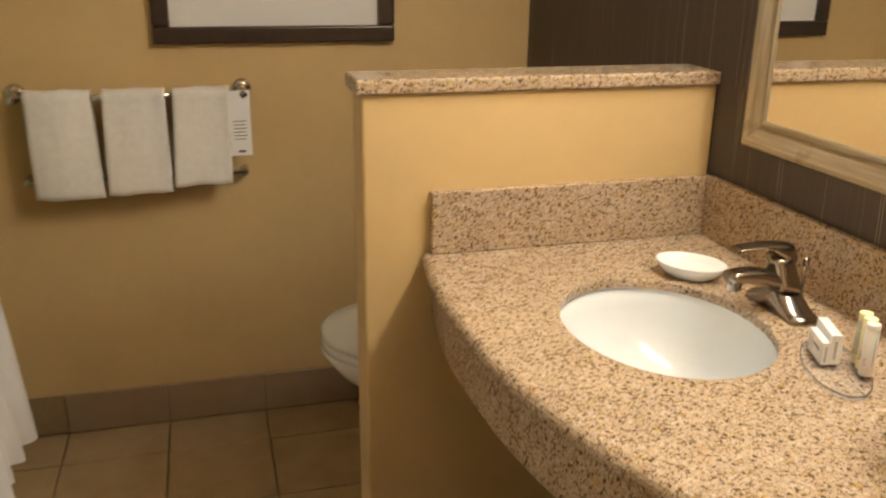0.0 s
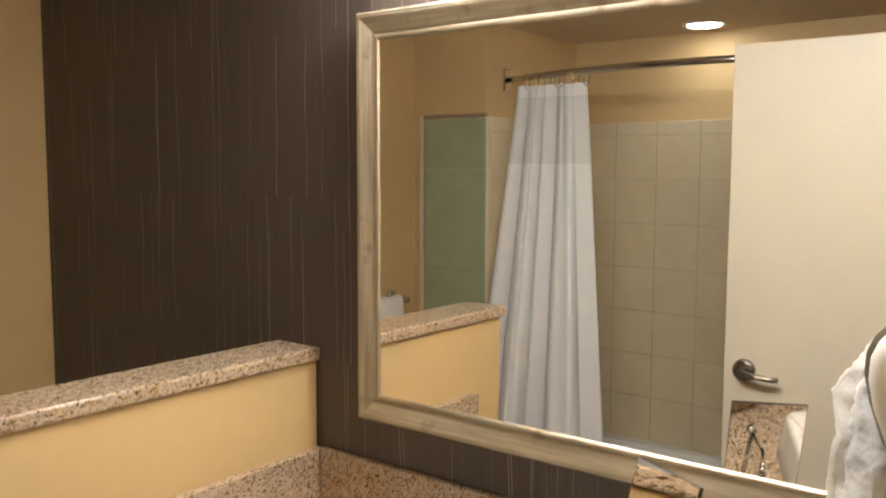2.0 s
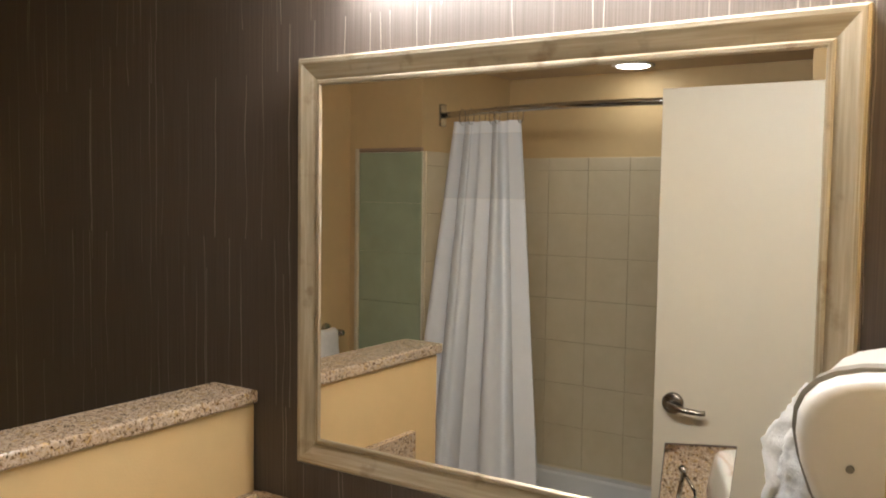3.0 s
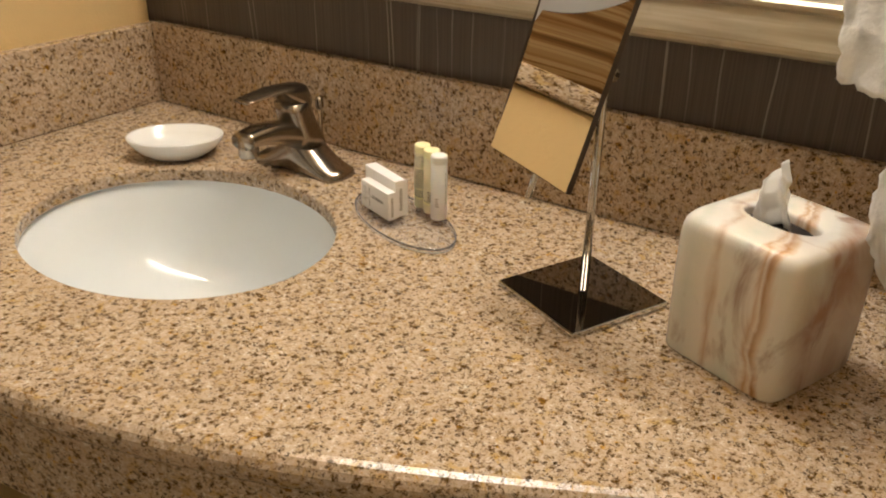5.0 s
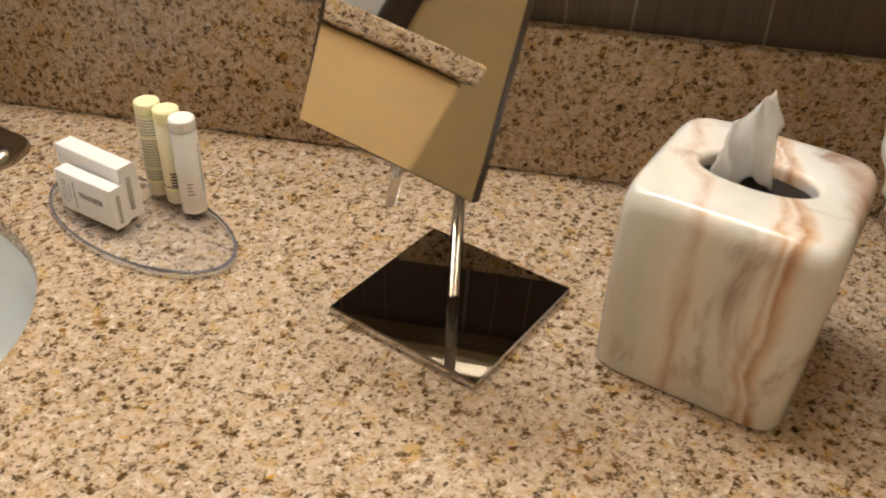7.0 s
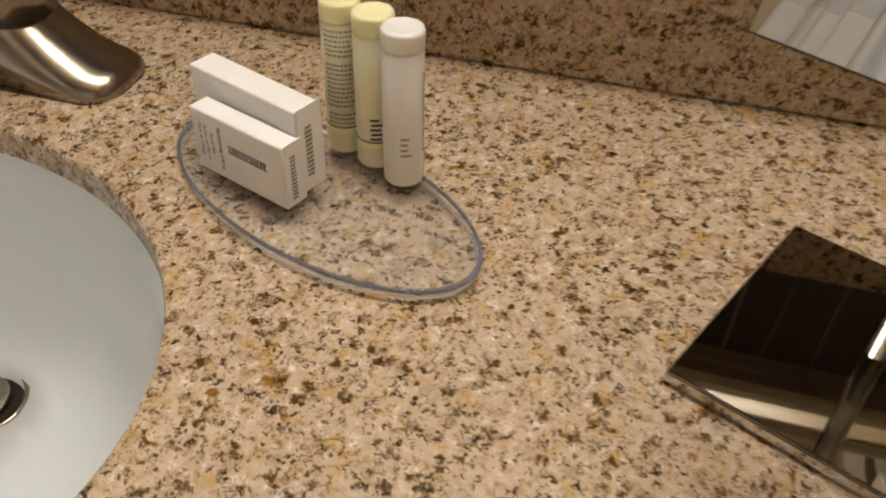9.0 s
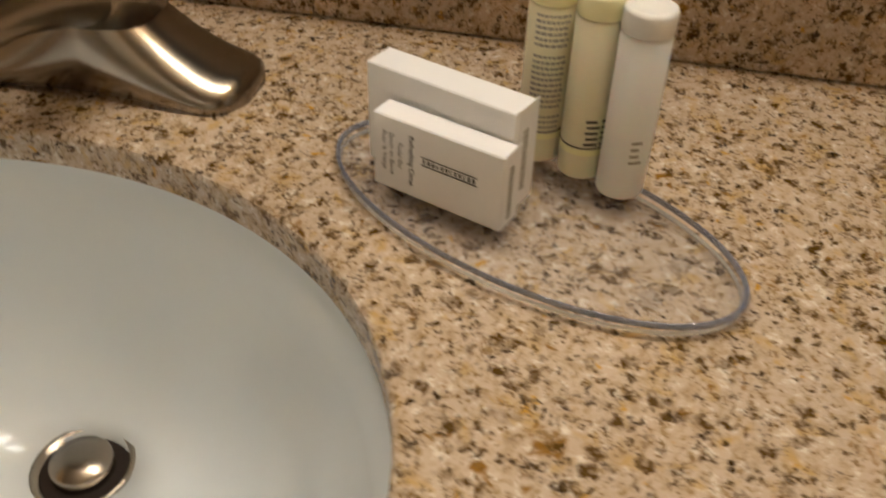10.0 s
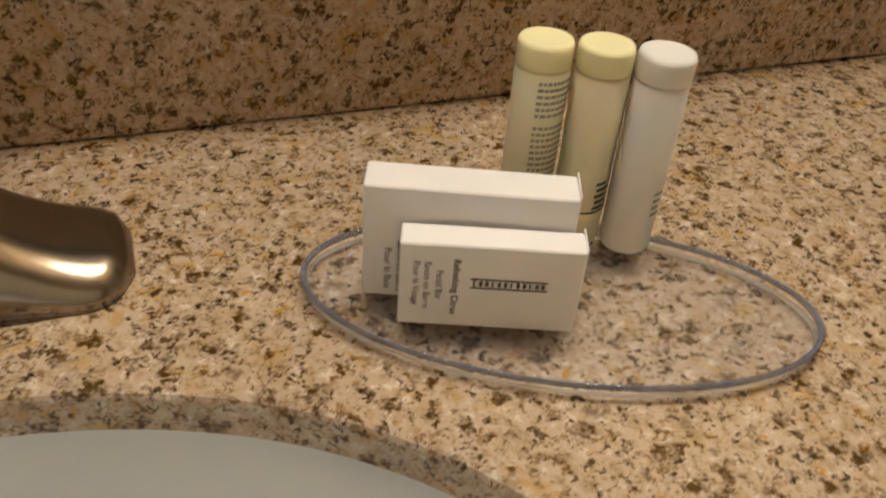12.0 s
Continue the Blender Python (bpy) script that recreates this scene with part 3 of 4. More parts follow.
def carton(x, y, rz, length, depth, height, words):
    """A soap carton; its face looks along its own -y."""
    c = thing("soap_box", (x, y, TRAY_Z), "small white soap carton with dark print on the tray", "soap box", "soap cartons on the tray", rz=rz)
    h = length / 2
    part("carton", block(-h, h, -depth / 2, depth / 2, 0, height, 0.0005, 1), CARD, c)
    part("flap", block(h, h + 0.0004, -depth / 2 + 0.001, depth / 2 + 0.0012, 0.001, height + 0.0006), CARD, c)
    fy = -depth / 2 - 0.00025

    def face(px, pz, turn):
        return Matrix.Translation((px, fy, pz)) @ pose(0, 0, 0, 90, 0, 0) @ pose(0, 0, 0, 0, 0, turn)

    for px, pz, size, text, bold in words:
        lettering("print_line", text, size, face(px, pz, -90), INK, c, bold)
    return c, face, fy, h


ang1 = math.degrees(math.atan2(-0.053, -0.0192))
nx, ny = math.sin(radians(ang1)), -math.cos(radians(ang1))
b1, face, fy, h = carton(-0.1520, -0.5530, ang1, 0.0555, 0.0105, 0.0318, [
    (-0.0105, 0.0270, 0.0031, "Refreshing Citrus", 0.00005), (-0.0155, 0.0225, 0.0030, "Facial Bar", 0), (-0.0192, 0.0255, 0.0030, "Savon en Barre", 0), (-0.0225, 0.0255, 0.0030, "Pour le Visage", 0)])
bm = bmesh.new()
for x0, x1, z0, z1 in ((-0.006, 0.0175, 0.0195, 0.0198), (-0.006, 0.0175, 0.0162, 0.0165)):
    box(bm, x0, x1, fy - 0.0001, fy + 0.0002, z0, z1)
for k in range(12):
    box(bm, -0.0052 + k * 0.0019, -0.0052 + k * 0.0019 + (0.0009 if k % 3 else 0.0005), fy - 0.0001, fy + 0.0002, 0.0172, 0.0188)
part("brand_mark", bm, INK, b1, "dark printed brand bar")
bm = bmesh.new()
for k in range(12):
    box(bm, h + 0.00045, h + 0.0006, -0.0018, 0.0012, 0.004 + k * 0.0019, 0.0052 + k * 0.0019)
part("end_print", bm, FADED, b1)
ang2 = math.degrees(math.atan2(-0.060, -0.0235))
b2, face, fy2, h2 = carton(-0.1365, -0.5510, ang2, 0.0650, 0.0140, 0.0425, [(-0.0245, 0.0200, 0.0034, "Pour le Bain", 0), (-0.0205, 0.0230, 0.0034, "Savon en Barre", 0)])
bm = bmesh.new()
for k in range(12):
    box(bm, h2 + 0.00045, h2 + 0.0006, -0.0022, 0.0016, 0.008 + k * 0.0022, 0.0094 + k * 0.0022)
part("end_print", bm, FADED, b2)


def bottle(x, y, body, capm, label, capr, print_at, lines):
    b = thing("toiletry_bottle", (x, y, TRAY_Z), label, "bottle", "toiletry bottles on the tray")
    b.scale = (1.03, 1.03, 0.945)
    r = 0.0088
    part("body", turned([(0.0070, 0.0), (r - 0.0004, 0.0008), (r, 0.0022), (r, 0.0685), (r - 0.0006, 0.0693)], 32), body, b, smooth=True)
    part("cap", turned([(capr - 0.0004, 0.0696), (capr, 0.0702), (capr, 0.0772), (capr - 0.0004, 0.0784), (capr - 0.0018, 0.0790), (capr - 0.0026, 0.0784)], 32), capm, b, smooth=True)
    if capm is YELLOW:
        part("band", turned([(r + 0.00015, 0.0122), (r + 0.00015, 0.0152)], 32), YELLOW, b, "yellow printed band")
        part("line", turned([(r + 0.0002, 0.0154), (r + 0.0002, 0.0160)], 32), INK, b)

    def bars(name, material, rows):
        bm = bmesh.new()
        for a0, a1, z0, z1 in rows:
            n = max(2, int((a1 - a0) / 12))
            ring = []
            for k in range(n + 1):
                a = radians(a0 + (a1 - a0) * k / n)
                ring.append([((r + d) * math.cos(a), (r + d) * math.sin(a), z) for d, z in ((0.0001, z0), (0.0003, z0), (0.0003, z1), (0.0001, z1))])
            loft(ring, bm=bm)
        part(name, bm, material, b)

    bars("print", FADED if lines != "sparse" else INK, print_at)
    return b


rng = random.Random(4)
dense = []
for k in range(22):
    z = 0.0655 - k * 0.0024
    if k in (6, 17):
        continue
    a = 150
    while a < 225:
        w = rng.uniform(5, 13)
        dense.append((a, min(a + w, 230), z, z + 0.0011))
        a += w + 3
bottle(-0.1100, -0.5830, CREAM, YELLOW, "small cream bottle with yellow cap and dense print", 0.0088, dense, "dense")
vert = [(243, 250, 0.024 + k * 0.0030, 0.0262 + k * 0.0030) for k in range(13)] + [(238, 239.5, 0.022, 0.062), (253.5, 255, 0.022, 0.062)]
for k in range(5):
    vert += [(183 + 3 * (k % 2), 183 + rng.uniform(20, 36), 0.0275 - k * 0.0026, 0.0286 - k * 0.0026), (222, 234, 0.0275 - k * 0.0026, 0.0286 - k * 0.0026)]
bottle(-0.1175, -0.6008, CREAM, YELLOW, "small cream bottle with yellow cap and upright mark", 0.0089, vert, "sparse")
side = []
for k in range(16):
    side.append((262 + (k % 3) * 1.2, 270, 0.018 + k * 0.0026, 0.0198 + k * 0.0026))
for k in range(4):
    side += [(190, 190 + rng.uniform(18, 32), 0.027 - k * 0.003, 0.0281 - k * 0.003)]
bottle(-0.1272, -0.6170, GEL, WHITECAP, "small cloudy white bottle with frosted white cap", 0.0090, side, "dense")


# ---- makeup mirror ----
def makeup_mirror():
    base_c, rot = (-0.1805, -0.8175), math.degrees(math.atan2(-0.102, -0.047))
    m = thing("makeup_mirror", (*base_c, Z), "two-sided square tilting makeup mirror on a chrome stand", "makeup mirror", rz=rot)
    inv = (Matrix.Translation((*base_c, Z)) @ pose(0, 0, 0, 0, 0, rot)).inverted()

    def loc(p):
        return tuple(inv @ Vector(p))

    part("base", block(-0.0565, 0.0565, -0.0565, 0.0565, 0.001, 0.0065, 0.0008, 1), CHROME, m, "polished chrome square base")
    part("base_top", block(-0.0553, 0.0553, -0.0553, 0.0553, 0.0066, 0.0069), SMOKED, m, "dark mirror-polished top plate")
    pole = (-0.176, -0.8175)
    part("pole", tube([loc((*pole, Z + 0.0068)), loc((*pole, 1.088))], 0.0042, 16), CHROME, m, smooth=True)
    # tilted glass
    along = Vector((math.cos(radians(-118.0)), math.sin(radians(-118.0)), 0))
    tilt = radians(TILT_BACK)
    n = Vector((along.y, -along.x, 0)) * math.cos(tilt) + Vector((0, 0, math.sin(tilt)))
    up = n.cross(along) * -1
    if up.z < 0:
        up = -up
    lean = radians(0.8)
    along, up = along * math.cos(lean) - up * math.sin(lean), up * math.cos(lean) + along * math.sin(lean)
    corner = Vector((-0.2222, -0.7381, 1.0156))
    rotm = Matrix((along, up, n)).transposed().to_4x4()
    centre = corner + along * GLASS[0] / 2 + up * GLASS[1] / 2
    mm = inv @ Matrix.Translation(centre) @ rotm
    w, hh = GLASS[0] / 2, GLASS[1] / 2
    # the glass is dished a little, as magnifying mirrors are
    dish_r = 1.75
    rows = []
    for k in range(25):
        v = hh * (k / 12 - 1)
        rows.append([(w * (i / 8 - 1), v, -0.0012 + ((w * (i / 8 - 1)) ** 2 + v * v) / (2 * dish_r)) for i in range(17)])
    bm = loft(rows, closed=False)
    bmesh.ops.transform(bm, matrix=mm, verts=bm.verts)
    part("glass_front", bm, MIRROR, m, "magnifying mirror glass", smooth=True)
    for name, e, z0, z1, mat, lab in (("glass_back", 0, -0.0036, -0.0029, MIRROR, "mirror glass"), ("backing", 0.0004, -0.0028, -0.0014, CHROME, "thin chrome edge")):
        bm = block(-w - e, w + e, -hh - e, hh + e, z0, z1)
        bmesh.ops.transform(bm, matrix=mm, verts=bm.verts)
        part(name, bm, mat, m, lab)
    for a0, a1, b0, b1 in ((-w - 0.0006, -w, -hh, hh), (w, w + 0.0006, -hh, hh), (-w - 0.0006, w + 0.0006, -hh - 0.0006, -hh), (-w - 0.0006, w + 0.0006, hh, hh + 0.0006)):
        bm = block(a0, a1, b0, b1, -0.0037, 0.0011)
        bmesh.ops.transform(bm, matrix=mm, verts=bm.verts)
        part("rim", bm, BRONZE, m, "thin dark metal edge")
    back = centre - n * 0.003
    part("arm", tube([loc((*pole, 1.082)), loc(back + Vector((0, 0, -0.002)))], 0.003, 12), CHROME, m, smooth=True)
    knob = Vector((*pole, 1.084)) + (Vector((*pole, 1.084)) - back).normalized() * 0.012
    part("knob", tube([loc((*pole, 1.084)), loc(knob)], 0.0062, 16), CHROME, m, smooth=True)
    low = corner + along * GLASS[0] * 0.58 - n * 0.003
    part("stub", tube([loc(low + up * 0.02), loc(low - up * 0.022)], 0.0028, 12), CHROME, m, smooth=True)


GLASS, TILT_BACK = (0.1140, 0.1770), 17.8
makeup_mirror()


# ---- tissue box cover ----
def tissue_cover():
    c = thing("tissue_box_cover", (-0.181, -0.981, Z), "veined onyx-look square tissue box cover", "tissue box", rz=math.degrees(math.atan2(-0.099, -0.039)))
    rings = []
    for s, z, p in [(0.0560, 0.0005, 8), (0.0572, 0.003, 8), (0.0582, 0.06, 8), (0.0582, 0.106, 8), (0.0578, 0.114, 7.5), (0.0567, 0.1196, 7), (0.0543, 0.1232, 6.5), (0.0510, 0.1250, 6), (0.043, 0.1255, 4.5)]:
        rings.append(oval(0, 0, z, s, s, 64, p))
    for a, b, z in [(0.0350, 0.0190, 0.1252), (0.0330, 0.0168, 0.1244), (0.0320, 0.0158, 0.1215), (0.0320, 0.0158, 0.1165)]:
        rings.append(oval(0, 0, z, a, b, 64, 2.2))
    part("cover", loft(rings, ends=False), ONYX, c, smooth=True)
    # black disc closes the slot, in place of the box's shaded inside
    part("opening", loft([oval(0, 0, z, 0.032, 0.0158, 32) for z in (0.1158, 0.1168)]), CAVITY_SHADE, c)
    t = thing("tissue", (-0.181, -0.981, Z + 0.1169), "white tissue pulled up through the cover", "tissue", rz=math.degrees(math.atan2(-0.099, -0.039)))
    rows = []
    for k in range(25):
        s = k / 24
        z = 0.053 * s
        width = 0.0155 * (1 - 0.42 * s ** 1.3) * (1 if s < 0.75 else 1 - 3.0 * (s - 0.75)) + 0.0008
        row = []
        for i in range(19):
            w = i / 18 * 2 - 1
            fold = 0.0075 * math.sin(w * 3.4 + s * 2.6) * (1 - 0.35 * s) + 0.0025 * math.sin(w * 8 + s * 6) + 0.003 * noise.noise((w * 2.2, s * 5, 3))
            row.append((-0.008 + w * width + 0.002 * s ** 1.5 + 0.002 * noise.noise((w, s * 6, 9)), fold - 0.004 * s, z + 0.005 * w * s))
        rows.append(row)
    bm = sheet_of(rows, lambda p: (0, 0.0005, 0))
    part("sheet", bm, TISSUE, t, smooth=True)


tissue_cover()


# ---- paper towel dispenser on the side wall ----
def dispenser():
    d = thing("paper_dispenser", (-0.15, -1.139, 1.145), "white rounded plastic paper towel dispenser on the wall", "paper dispenser")

    def outline(grow=0.0):
        pts = [(0.0003, 0.030), (0.007, 0.034), (0.037, 0.064), (0.064, 0.098), (0.084, 0.132), (0.097, 0.165), (0.103, 0.195), (0.102, 0.216), (0.095, 0.234), (0.082, 0.249), (0.064, 0.259), (0.039, 0.266), (0.004, 0.270), (0.0003, 0.270)]
        return [(y + grow * (1 if y > 0.004 else 0), z + grow * (1 if z > 0.15 else -0.3)) for y, z in pts]

    part("housing", loft([[(x, max(0.0003, (y + 0.11) * k - 0.11), 0.142 + (z - 0.142) * k) for y, z in outline()] for x, k in ((-0.105, 0.90), (-0.103, 0.945), (-0.097, 0.975), (-0.088, 0.992), (-0.078, 1.0), (0.095, 1.0), (0.105, 0.985))]), SHELL, d, smooth=True)
    part("seam_band", loft([[(x, y, z) for y, z in outline(0.004)] for x in (-0.079, -0.050)]), SHELL_RIM, d, "grey seam band")
    part("lock", turned([(0.004, 0), (0.004, 0.003)], 12), SHELL_RIM, d).matrix_basis = pose(-0.105, 0.045, 0.17, 0, -90, 0)
    p = thing("paper_towel", (-0.15, -1.10, 0.93), "crumpled white paper towel hanging torn from the dispenser", "paper towel")
    rr = random.Random(8)

    def crumpled(name, edge, right, low, depth, seed, x0):
        """A sheet whose outer edge follows edge(s) down from its top; low(u) is its torn lower end."""
        rows = []
        for k in range(57):
            s = k / 56
            row = []
            for i in range(45):
                u = i / 44
                z0 = edge[0][1]
                z = z0 + (low(u) - z0) * s
                y = float(np.interp(-z, [-e[1] for e in edge], [e[0] for e in edge]))
                y = y + (right - y) * u
                big = noise.noise((u * 3.2 + seed, z * 17, seed))
                mid = noise.noise((u * 8, z * 38 + seed, seed + 3))
                fine = abs(noise.noise((u * 21, z * 95, seed + 7)))
                x = x0 - depth * math.sin(math.pi * min(1, u * 0.9 + 0.1)) + 0.028 - 0.26 * (z0 - z) + 0.012 * big + 0.008 * mid + 0.0042 * fine
                y += 0.007 * big * (1 - u) + (rr.uniform(-0.0016, 0.0016) if i == 0 else 0)
                row.append((x, y, z + (rr.uniform(-0.0022, 0.0022) if k == 56 else 0)))
            rows.append(row)
        part(name, sheet_of(rows, lambda q: (0.0008, -0.0004, 0)), PAPER, p, smooth=True)

    crumpled("torn_sheet", [(0.050, 0.30), (0.056, 0.15), (0.062, 0.09), (0.056, 0.065), (0.043, 0.042), (0.020, 0.02), (0.0, 0.006), (-0.02, -0.02)], -0.034, lambda u: 0.010 - 0.028 * u, 0.030, 2.0, 0.010)
    crumpled("crumpled_sheet", [(0.070, 0.445), (0.098, 0.40), (0.112, 0.375), (0.106, 0.33), (0.110, 0.28), (0.104, 0.215), (0.094, 0.17)], -0.034, lambda u: 0.186 - 0.012 * u, 0.034, 6.0, -0.012)
    crumpled("folded_sheet", [(0.060, 0.44), (0.086, 0.385), (0.092, 0.33), (0.088, 0.27), (0.08, 0.24)], -0.034, lambda u: 0.25 + 0.01 * u, 0.052, 11.0, -0.018)


dispenser()


# ---- wall mirror and its lamp ----
def wall_mirror():
    y0, y1, z0, z1 = -1.066, -0.118, 1.080, 1.832
    m = thing("wall_mirror", (0.015, (y0 + y1) / 2, z0), "large wall mirror in a champagne metallic frame", "mirror")
    cy, W, H = (y0 + y1) / 2, (y1 - y0) / 2, z1 - z0
    prof = [(0.0, -0.0005), (0.0, -0.026), (0.004, -0.031), (0.011, -0.031), (0.040, -0.021), (0.043, -0.024), (0.048, -0.024), (0.052, -0.019), (0.052, -0.0005)]

    def rail(name, a, b, inward):
        bm = bmesh.new()
        uv = bm.loops.layers.uv.new("UVMap")
        length = (Vector(b) - Vector(a)).length
        da = (Vector(b) - Vector(a)).normalized()
        rows = [[(Vector((x, p[0], p[1])) + Vector((0, *(inward * d))) + Vector((0, *(sgn * da * d)))) for d, x in prof] for p, sgn in ((a, 1), (b, -1))]
        va, vb = [[bm.verts.new(v) for v in r] for r in rows]
        n = len(prof)
        for i in range(n):
            j = (i + 1) % n
            f = bm.faces.new((va[i], va[j], vb[j], vb[i]))
            for lp, (u, v) in zip(f.loops, ((i, 0), (i + 1, 0), (i + 1, length), (i, length))):
                lp[uv].uv = (u * 0.012, v)
        bm.faces.new(va)
        bm.faces.new(vb)
        part(name, bm, FRAME, m)

    rail("frame_rail", Vector((-W, 0)), Vector((W, 0)), Vector((0, 1)))
    rail("frame_rail", Vector((-W, H)), Vector((W, H)), Vector((0, -1)))
    rail("frame_rail", Vector((-W, 0)), Vector((-W, H)), Vector((1, 0)))
    rail("frame_rail", Vector((W, 0)), Vector((W, H)), Vector((-1, 0)))
    part("glass", block(-0.020, -0.014, -W + 0.048, W - 0.048, 0.048, H - 0.048), MIRROR, m, "clear mirror glass")


wall_mirror()

lamp = thing("vanity_light", (0.015, -0.63, 1.955), "long lit vanity light bar above the mirror", "wall lamp")
part("backplate", block(-0.02, -0.0005, -0.42, 0.42, 0.02, 0.10, 0.004), CHROME, lamp)
part("end_cap", block(-0.080, -0.0205, 0.42, 0.432, -0.004, 0.05, 0.002), CHROME, lamp)
part("end_cap", block(-0.080, -0.0205, -0.432, -0.42, -0.004, 0.05, 0.002), CHROME, lamp)
part("diffuser", block(-0.11, -0.021, -0.419, 0.419, 0.005, 0.11, 0.012, 3), LAMP_GLOW, lamp, "glowing frosted diffuser")

down = thing("ceiling_downlight", (-2.12, 0.045, CEIL_Z), "round lit recessed ceiling light over the tub", "ceiling light")
part("trim", turned([(0.085, -0.001), (0.085, -0.004), (0.068, -0.007), (0.066, -0.001)], 40), SHELL, down, smooth=True)
part("lens", turned([(0.065, -0.0015), (0.064, -0.0065), (0.02, -0.009)], 40), DOWN_GLOW, down, "glowing lens")
# unseen fill light added beyond the doorway to brighten the far walls
hall = thing("ceiling_downlight", (-0.8, -2.1, CEIL_Z), "unseen round fill light added on the hall ceiling", "ceiling light")
part("trim", turned([(0.12, -0.001), (0.12, -0.004), (0.103, -0.007), (0.101, -0.001)], 40), SHELL, hall, smooth=True)
part("lens", turned([(0.10, -0.0015), (0.099, -0.0065), (0.03, -0.009)], 40), HALL_FILL_GLOW, hall, "glowing lens")

# ---- toilet ----
toilet = thing("toilet", (0.0, 0.58, 0), "white porcelain toilet with a closed lid", "toilet")
toilet.scale = (0.985, 1, 1.045)
part("tank", block(-0.19, 0.010, -0.20, 0.20, 0.40, 0.76, 0.02, 3), PORCELAIN, toilet, smooth=True)
part("tank_lid", block(-0.20, 0.012, -0.21, 0.21, 0.761, 0.79, 0.008, 3), PORCELAIN, toilet, smooth=True)
part("bowl", loft([oval(cx, 0, z, a, b, 48, 2.3) for cx, a, b, z in [(-0.33, 0.22, 0.11, 0.001), (-0.33, 0.22, 0.11, 0.06), (-0.35, 0.19, 0.10, 0.16), (-0.37, 0.19, 0.12, 0.26), (-0.425, 0.245, 0.16, 0.34), (-0.445, 0.272, 0.18, 0.40), (-0.445, 0.265, 0.175, 0.408)]]), PORCELAIN, toilet, smooth=True)
part("seat", loft([oval(-0.447, 0, z, a, b, 48, 2.3) for a, b, z in [(0.262, 0.178, 0.410), (0.268, 0.184, 0.414), (0.268, 0.184, 0.426), (0.264, 0.18, 0.430)]]), PORCELAIN, toilet, smooth=True)
part("lid", loft([oval(-0.447, 0, z, a, b, 48, 2.3) for a, b, z in [(0.262, 0.178, 0.434), (0.268, 0.184, 0.438), (0.268, 0.184, 0.450), (0.258, 0.174, 0.458), (0.2, 0.12, 0.464), (0.05, 0.03, 0.466)]]), PORCELAIN, toilet, smooth=True)
part("bumper", block(-0.712, -0.700, -0.006, 0.006, 0.4305, 0.4335), SHELL_RIM, toilet)

# ---- towel bar, towels, card ----
bar = thing("towel_bar", (-1.143, 1.06, 1.03), "polished metal towel bar fixed to the tan wall", "towel bar")
part("rail", tube([(-0.300, -0.075, 0), (0.300, -0.075, 0)], 0.009, 16), CHROME, bar, smooth=True)
part("rail", tube([(-0.290, -0.045, -0.23), (0.290, -0.045, -0.23)], 0.007, 16), CHROME, bar, smooth=True)
for sx in (-0.295, 0.295):
    part("post", tube([(sx, -0.0005, 0.006), (sx, -0.080, 0.0)], [0.013, 0.010], 16), CHROME, bar, smooth=True)
    part("rosette", tube([(sx, -0.0005, 0.006), (sx, -0.010, 0.006), (sx, -0.014, 0.006)], [0.026, 0.026, 0.018], 24), CHROME, bar, smooth=True)
    part("finial", tube([(sx * 1.0, -0.078, 0), (sx * 1.0, -0.095, 0)], [0.015, 0.010], 16), CHROME, bar, smooth=True)
    part("post", tube([(sx * 0.98, -0.0005, -0.23), (sx * 0.98, -0.050, -0.23)], [0.012, 0.009], 16), CHROME, bar, smooth=True)


def towel(x, width, drop, seed):
    t = thing("hand_towel", (x, 0.985, 1.03), "folded white terry hand towel over the bar", "towel", "towels on the bar")
    rows = []
    for k in range(40):
        s = k / 39
        if s < 0.45:
            z, y = -drop * (1 - s / 0.45), -0.026 - 0.006 * math.sin(s * 7 + seed)
        elif s < 0.55:
            a = (s - 0.45) / 0.1 * math.pi
            z, y = 0.024 * math.sin(a), -0.026 * math.cos(a)
        else:
            z, y = -(drop - 0.05) * (s - 0.55) / 0.45, 0.026
        row = []
        for i in range(15):
            u = i / 14 * 2 - 1
            bow = 0.006 * math.cos(u * 2.4 + seed) + 0.003 * noise.noise((u * 3, z * 12, seed * 5))
            side = 1 + 0.05 * (-z / drop) + 0.02 * noise.noise((seed, z * 9, 1))
            row.append((u * width / 2 * side + 0.01 * (z / drop) * (seed - 1), y - (bow if s < 0.5 else 0), z + 0.002 * math.sin(u * 5 + seed)))
        rows.append(row)
    bm = sheet_of(rows, lambda p: (0, 0.013 if p[1] < -0.012 else -0.013 if p[1] > 0.012 else 0, -0.012 if p[2] > 0.012 else 0))
    part("fold", bm, TERRY, t, smooth=True)


towel(-1.325, 0.165, 0.268, 0.3)
towel(-1.135, 0.160, 0.262, 1.2)
towel(-0.960, 0.150, 0.246, 2.0)
card = thing("hanging_card", (-0.862, 0.966, 1.045), "white printed notice card hanging from the towel bar", "card")
part("card", block(-0.030, 0.030, -0.001, 0.001, -0.185, -0.004), CARD, card)
part("loop", tube([(0.0, 0.0, -0.004), (0.0, 0.006, 0.002), (0.0, 0.016, 0.002)], 0.0015, 8), SHELL_RIM, card)
for k in range(6):
    part("print_line", block(-0.018, 0.018 - 0.004 * (k % 2), -0.0016, -0.0011, -0.09 - k * 0.010, -0.087 - k * 0.010), FADED, card)
part("print_mark", block(-0.008, 0.012, -0.0016, -0.0011, -0.176, -0.170), INK, card)

